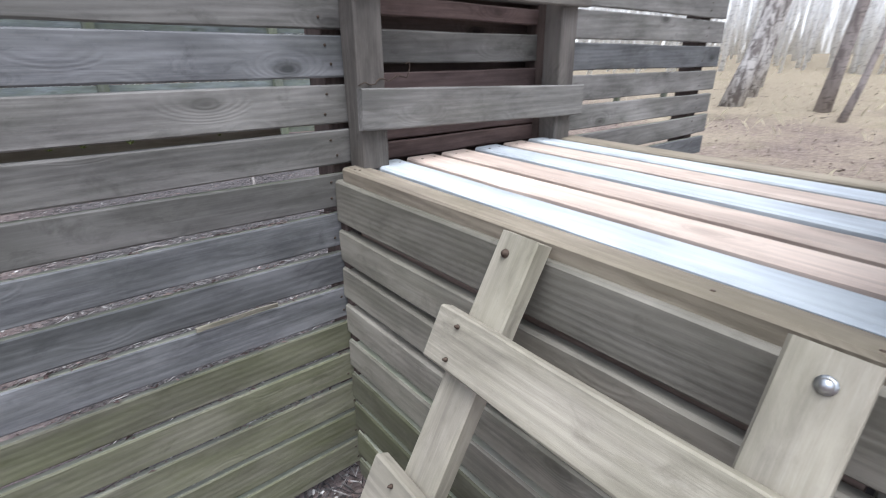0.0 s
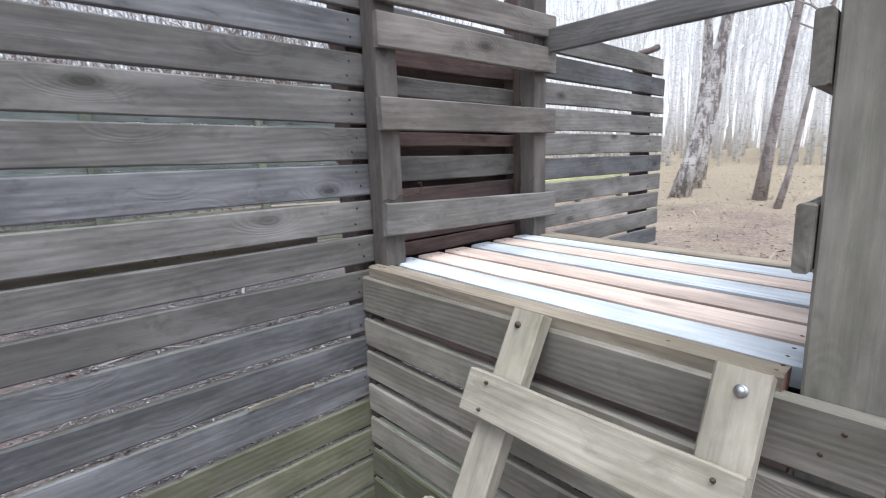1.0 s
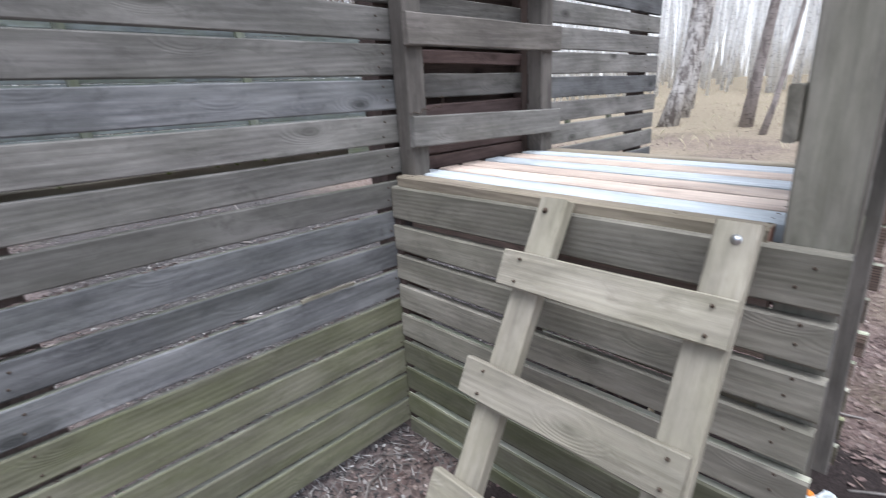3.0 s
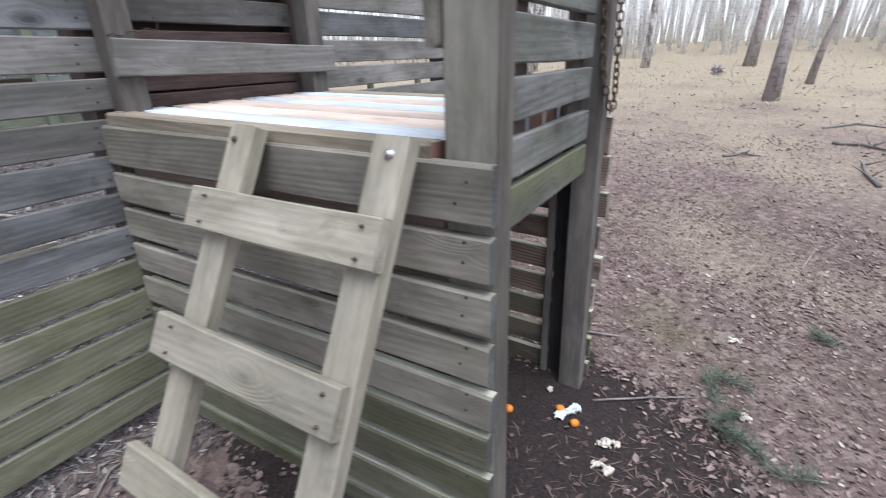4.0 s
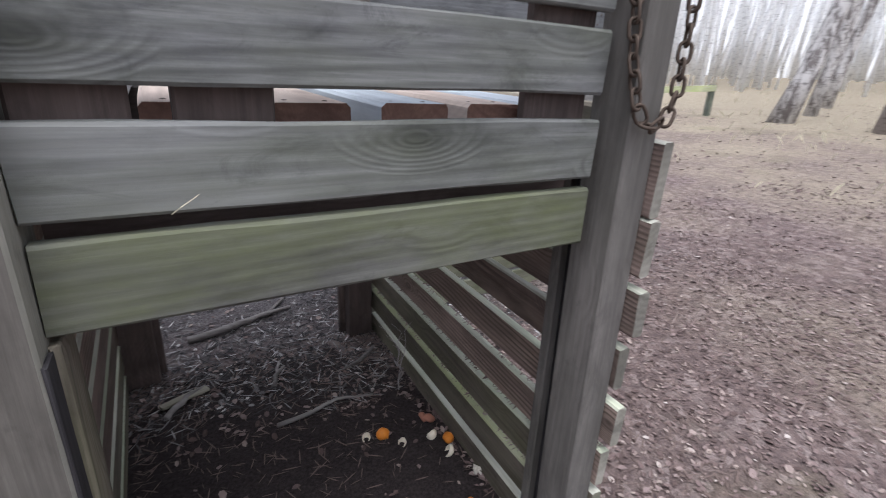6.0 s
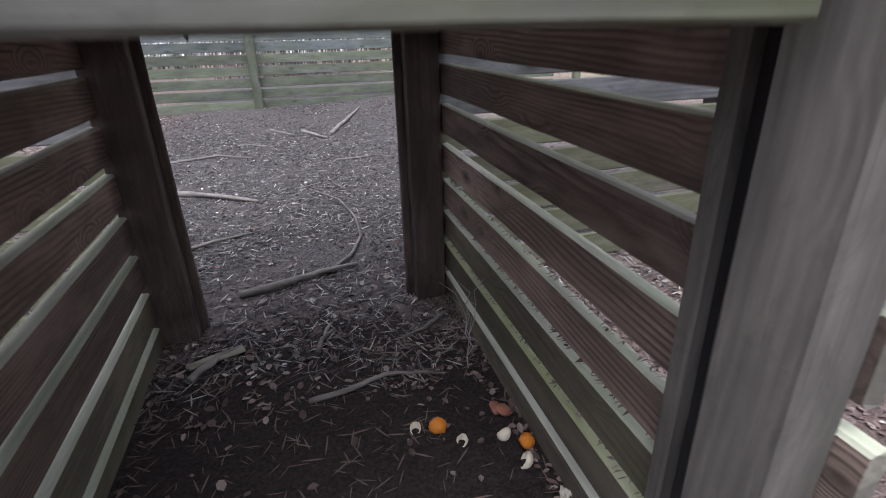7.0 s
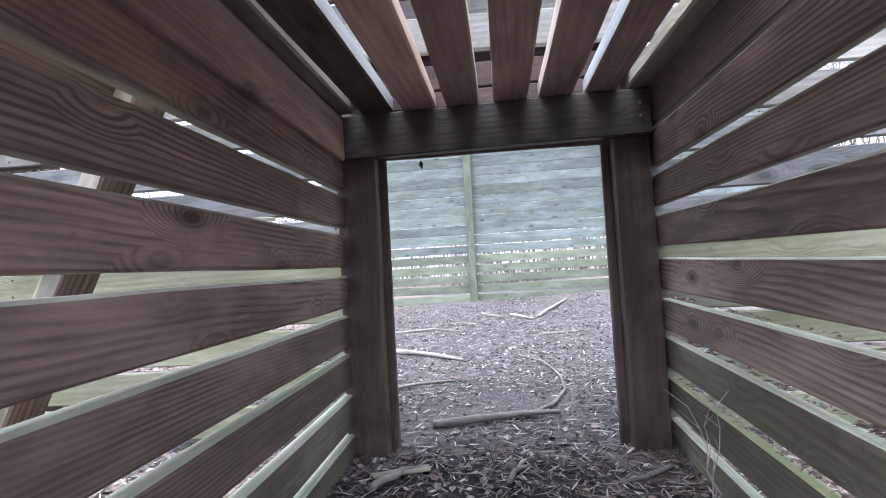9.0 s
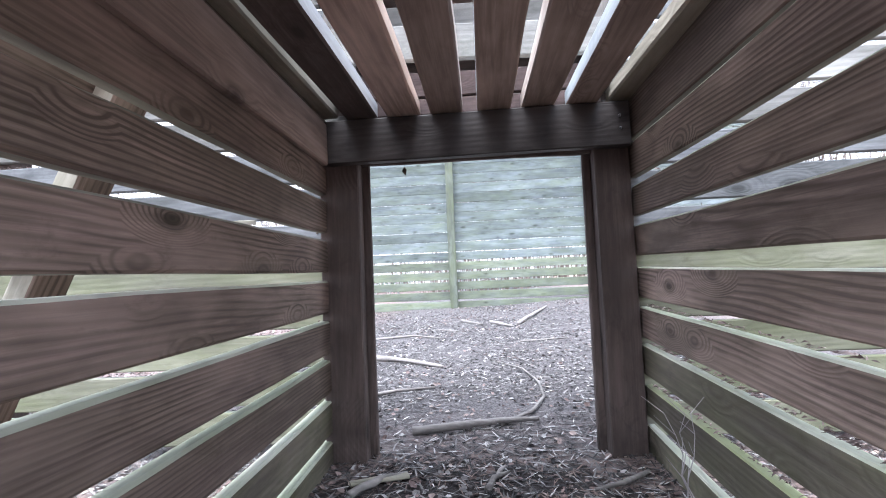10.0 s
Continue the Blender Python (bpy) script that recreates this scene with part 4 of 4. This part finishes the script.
for i, (x, y, s, a) in enumerate(((1.13, -0.50, 0.16, 0.3), (1.24, -0.60, 0.16, 1.4), (1.02, -0.58, 0.13, 2.5), (0.86, -0.66, 0.15, 0.8), (0.80, -0.80, 0.15, 2.0), (0.92, -0.55, 0.1, 4.0), (1.75, -0.95, 0.1, 1.0))):
    sprig(x, y, s, a, 70 + i)

r = random.Random(12)
stalks = []
for i in range(3):
    p = Vector((0, 0, 0))
    path = [p.copy()]
    for j in range(6):
        p = p + Vector((r.uniform(-0.02, 0.02), r.uniform(-0.02, 0.02), 0.045))
        path.append(p.copy())
        if j > 1:
            stalks.append(tube([p, p + Vector((r.uniform(-0.05, 0.05), r.uniform(-0.04, 0.04), 0.035))], [0.0012, 0.0005], 3))
    stalks.append(tube(path, [0.002 - 0.0002 * j for j in range(7)], 4))
tagged(part("bare_seedling", mesh_of("bare_seedling", stalks), TWIGS, None, Matrix.Translation((0.97, 0.95, gz(0.97, 0.95)))), "thin bare brown seedling beside the slats", "seedling")

# a withered leaf that hangs from the lintel on a thread
hang = [tube([(0, 0, 0), (0.002, 0, -0.03)], [0.0008, 0.0006], 3)]
hang.append(([(0, 0, -0.03), (0.009, 0.002, -0.042), (0.004, 0, -0.062), (-0.008, -0.002, -0.046), (0, 0.006, -0.046)], [(0, 1, 4), (1, 2, 4), (2, 3, 4), (3, 0, 4), (0, 3, 2, 1)]))
tagged(part("hanging_leaf", mesh_of("hanging_leaf", hang), RUST, None, Matrix.Translation((0.295, NY + 0.01, 1.056))), "withered dark leaf hanging from the lintel", "leaf")

# a long sliver split from a wall board, and cushions of moss in the joint above
sliver = part("wood_sliver", timber(0.23, 0.014, 0.006, worn=0.004), TAN, None, pose(-0.345, NY - 0.006, 0.852, 8, -1, 0))
tagged(sliver, "pale sliver of wood split from a wall board", "wood scrap")


def moss(x, z, size, seed):
    r = random.Random(seed)
    tufts = []
    for i in range(40):
        d = Vector((r.uniform(-1, 1), r.uniform(-0.7, 0.2), r.uniform(-0.2, 0.8))) * size * r.uniform(0.3, 1)
        tufts.append(tube([d * 0.2, d], [size * 0.12, size * 0.03], 4))
    tagged(part("moss_cushion", mesh_of("moss_cushion", tufts), MOSS, None, Matrix.Translation((x, NY + 0.004, z))), "small dark green cushion of moss on a board edge", "moss", "moss cushions")


MOSS = plain("dark_green_moss", (0.07, 0.085, 0.025), 0.95, 0.0, 120)
EDGE_Z = ZERO + PITCH * 10 + 0.012
for i, (x, s) in enumerate(((-0.509, 0.016), (-0.60, 0.010), (-0.66, 0.008), (-0.80, 0.011), (-0.31, 0.007), (-1.05, 0.009))):
    moss(x, EDGE_Z + 0.004, s, 90 + i)

# ---- loose litter, past counting ----
def litter(name, count, area, size, seed, label, category, needle=False, material=LEAF):
    r = random.Random(seed)
    verts, faces = [], []
    x0, x1, y0, y1 = area
    made = 0
    while made < count:
        x, y = r.uniform(x0, x1), r.uniform(y0, y1)
        if noise.noise((x * 1.7, y * 1.7, seed)) < r.uniform(-0.5, 0.25):
            continue
        inside = 0.1 < x < 0.98 and -0.25 < y < 0.9
        if inside and r.random() < (0.5 if needle else 0.88):
            continue
        made += 1
        a, s = r.uniform(0, 2 * math.pi), size * r.uniform(0.5, 1.35)
        z = gz(x, y) + 0.003
        ca, sa = math.cos(a), math.sin(a)
        n = len(verts)
        tip, roll = r.uniform(-0.3, 0.5), r.uniform(-0.35, 0.35)
        w = 0.07 if needle else r.uniform(0.45, 0.75)
        for u, v, h in ((-0.5, 0, 0), (-0.15, w / 2, 0.12), (0.25, w / 2.4, 0.18), (0.5, 0, 0.1), (0.25, -w / 2.4, 0.18), (-0.15, -w / 2, 0.12), (0.05, 0, 0.0)):
            if needle:
                h = 0.05
            verts.append((x + (u * ca - v * sa) * s, y + (u * sa + v * ca) * s, z + max(0.0, (h + u * tip * (0.4 if needle else 1) + v * roll)) * s))
        faces += [(n + 6, n + k, n + (k + 1) % 6) for k in range(6)] if not needle else [(n, n + 1, n + 2, n + 3, n + 4, n + 5)]
    data = bpy.data.meshes.new(name)
    data.from_pydata(verts, [], faces)
    tagged(part(name, data, material, None), label, category, kind="stuff")


litter("near_leaves", 7000, (0.7, 3.4, -1.9, 1.3), 0.02, 13, "small brown dead leaves strewn beside the platform", "leaves")
litter("dead_leaves", 9000, (0.9, 6.5, -4.2, 2.2), 0.028, 3, "brown and pale dead leaves strewn on the ground", "leaves")
litter("yard_leaves", 2600, (-1.6, 2.4, 1.5, 8.2), 0.025, 4, "pale and brown dead leaves strewn in the yard", "leaves")
litter("path_leaves", 2600, (-2.6, 1.2, -1.2, 1.44), 0.026, 5, "brown dead leaves strewn before the platform", "leaves")
litter("pine_needles", 12000, (0.05, 4.0, -2.2, 1.5), 0.05, 6, "fallen brown pine needles on the soil", "needles", True, NEEDLE)
litter("yard_needles", 27000, (-0.9, 2.0, 0.95, 6.0), 0.06, 7, "fallen grey-brown pine needles in the yard", "needles", True, CHIP)
litter("yard_chips", 17500, (-2.2, 2.2, 1.1, 8.2), 0.022, 17, "grey bark chips and leaf scraps in the yard", "chips", False, CHIP)
litter("outer_leaves", 2000, (5.5, 16, -8, 6), 0.05, 8, "dead leaves strewn under the birches", "leaves")
litter("west_leaves", 2500, (-6, -1.4, 0, 8), 0.05, 9, "dead leaves strewn beyond the wall", "leaves")

# dry grass towards the trees
r = random.Random(21)
gv, gf = [], []
for i in range(2500):
    x, y = r.uniform(5.5, 22), r.uniform(-9, 9)
    if noise.noise((x * 0.5, y * 0.5, 5)) < r.uniform(-0.4, 0.4):
        continue
    z, h, a = gz(x, y) - 0.01, r.uniform(0.05, 0.16), r.uniform(0, 6.28)
    n = len(gv)
    bx, by = r.uniform(-0.8, 0.8) * h, r.uniform(-0.8, 0.8) * h
    gv += [(x - math.cos(a) * 0.006, y - math.sin(a) * 0.006, z), (x + math.cos(a) * 0.006, y + math.sin(a) * 0.006, z), (x + bx * 0.4, y + by * 0.4, z + h * 0.7), (x + bx, y + by, z + h)]
    gf += [(n, n + 1, n + 2), (n + 1, n + 3, n + 2)]
gm = bpy.data.meshes.new("dry_grass")
gm.from_pydata(gv, [], gf)
tagged(part("dry_grass", gm, GRASS, None), "thin dry yellow grass under the trees", "grass", kind="stuff")

# low tussocks of dead grass and twigs dotted over the leaf litter
r = random.Random(77)
tuft_v, tuft_f = [], []
for i in range(60):
    cx, cy = r.uniform(2.2, 9.0), r.uniform(-3.5, 2.6)
    for k in range(26):
        x, y = cx + r.gauss(0, 0.07), cy + r.gauss(0, 0.07)
        z, a, ln = gz(x, y), r.uniform(0, 6.28), r.uniform(0.04, 0.12)
        n = len(tuft_v)
        ca, sa, up = math.cos(a) * ln, math.sin(a) * ln, r.uniform(0.1, 0.6) * ln
        tuft_v += [(x - sa * 0.03, y + ca * 0.03, z), (x + sa * 0.03, y - ca * 0.03, z), (x + ca, y + sa, z + up)]
        tuft_f += [(n, n + 1, n + 2)]
tufts_mesh = bpy.data.meshes.new("dead_tussocks")
tufts_mesh.from_pydata(tuft_v, [], tuft_f)
tagged(part("dead_tussocks", tufts_mesh, LEAF, None), "small brown tussocks of dead stalks in the litter", "tussocks", kind="stuff")

# a dark upturned root clump under the far trees
r = random.Random(31)
roots = []
for i in range(60):
    d = Vector((r.uniform(-1, 1), r.uniform(-1, 1), r.uniform(-0.2, 1))).normalized() * r.uniform(0.1, 0.24)
    roots.append(tube([Vector((0, 0, 0.05)), d * 0.6 + Vector((0, 0, 0.08)), d + Vector((0, 0, 0.05))], [0.035, 0.02, 0.005], 4))
tagged(part("root_clump", mesh_of("root_clump", roots), TWIGS, None, Matrix.Translation((13.96, 0.2, gz(13.96, 0.2)))), "dark tangled root clump on the grass", "roots")

# crumbs of bark and needles that lie on the upper edges of the boards
r = random.Random(44)
cv, cf = [], []
for k in range(1800):
    if k % 3:
        row = r.choice((2, 3, 4, 5, 6, 7, 7))
        x = r.uniform(-1.4, 0.0) if r.random() < 0.8 else r.uniform(1.0, 2.1)
        if noise.noise((x * 5, row * 3.1, 0)) < -0.05:
            continue
        p = Vector((x, NY + r.uniform(0.003, 0.024), ZERO + PITCH * (row + 0.5) + 0.068))
    else:
        u = r.random()
        zr = r.choice((0.464, 0.343, 0.213))
        p = Vector((1.019 + 0.053 * u + r.uniform(-0.008, 0.009), u * 1.4, zr - 0.036 * (1 - u) + 0.055))
    s = r.uniform(0.004, 0.016)
    a = r.uniform(0, 6.28)
    n = len(cv)
    ca, sa, w = math.cos(a) * s, math.sin(a) * s * 0.5, r.uniform(0.15, 0.5)
    cv += [tuple(p + Vector(q)) for q in ((-ca, -sa, 0), (sa * w, -ca * w * 0.5, r.uniform(0, 0.006)), (ca, sa, r.uniform(0, 0.004)), (-sa * w, ca * w * 0.5, r.uniform(0, 0.008)))]
    cf += [(n, n + 1, n + 2, n + 3)]
crumbs = bpy.data.meshes.new("bark_crumbs")
crumbs.from_pydata(cv, [], cf)
tagged(part("bark_crumbs", crumbs, LEAF, None), "brown needles and bark crumbs caught on board edges", "litter", kind="stuff")

# dry straws caught between the south boards
for i, (x, dx, dz) in enumerate(((0.245, 0.03, 0.02),)):
    p = [Vector((x, 0.045, 1.10)), Vector((x + dx * 0.3, 0.036, 1.10 + dz * 0.45)), Vector((x + dx * 0.75, 0.042, 1.10 + dz * 0.8)), Vector((x + dx, 0.046, 1.10 + dz))]
    base = p[0].copy()
    tagged(part("straw", mesh_of("straw", [tube([q - base for q in p], [0.0005, 0.0005, 0.0004, 0.0003], 4)]), GRASS, None, Matrix.Translation(base)), "thin dry straw caught between grey boards", "straw", "dry straws")
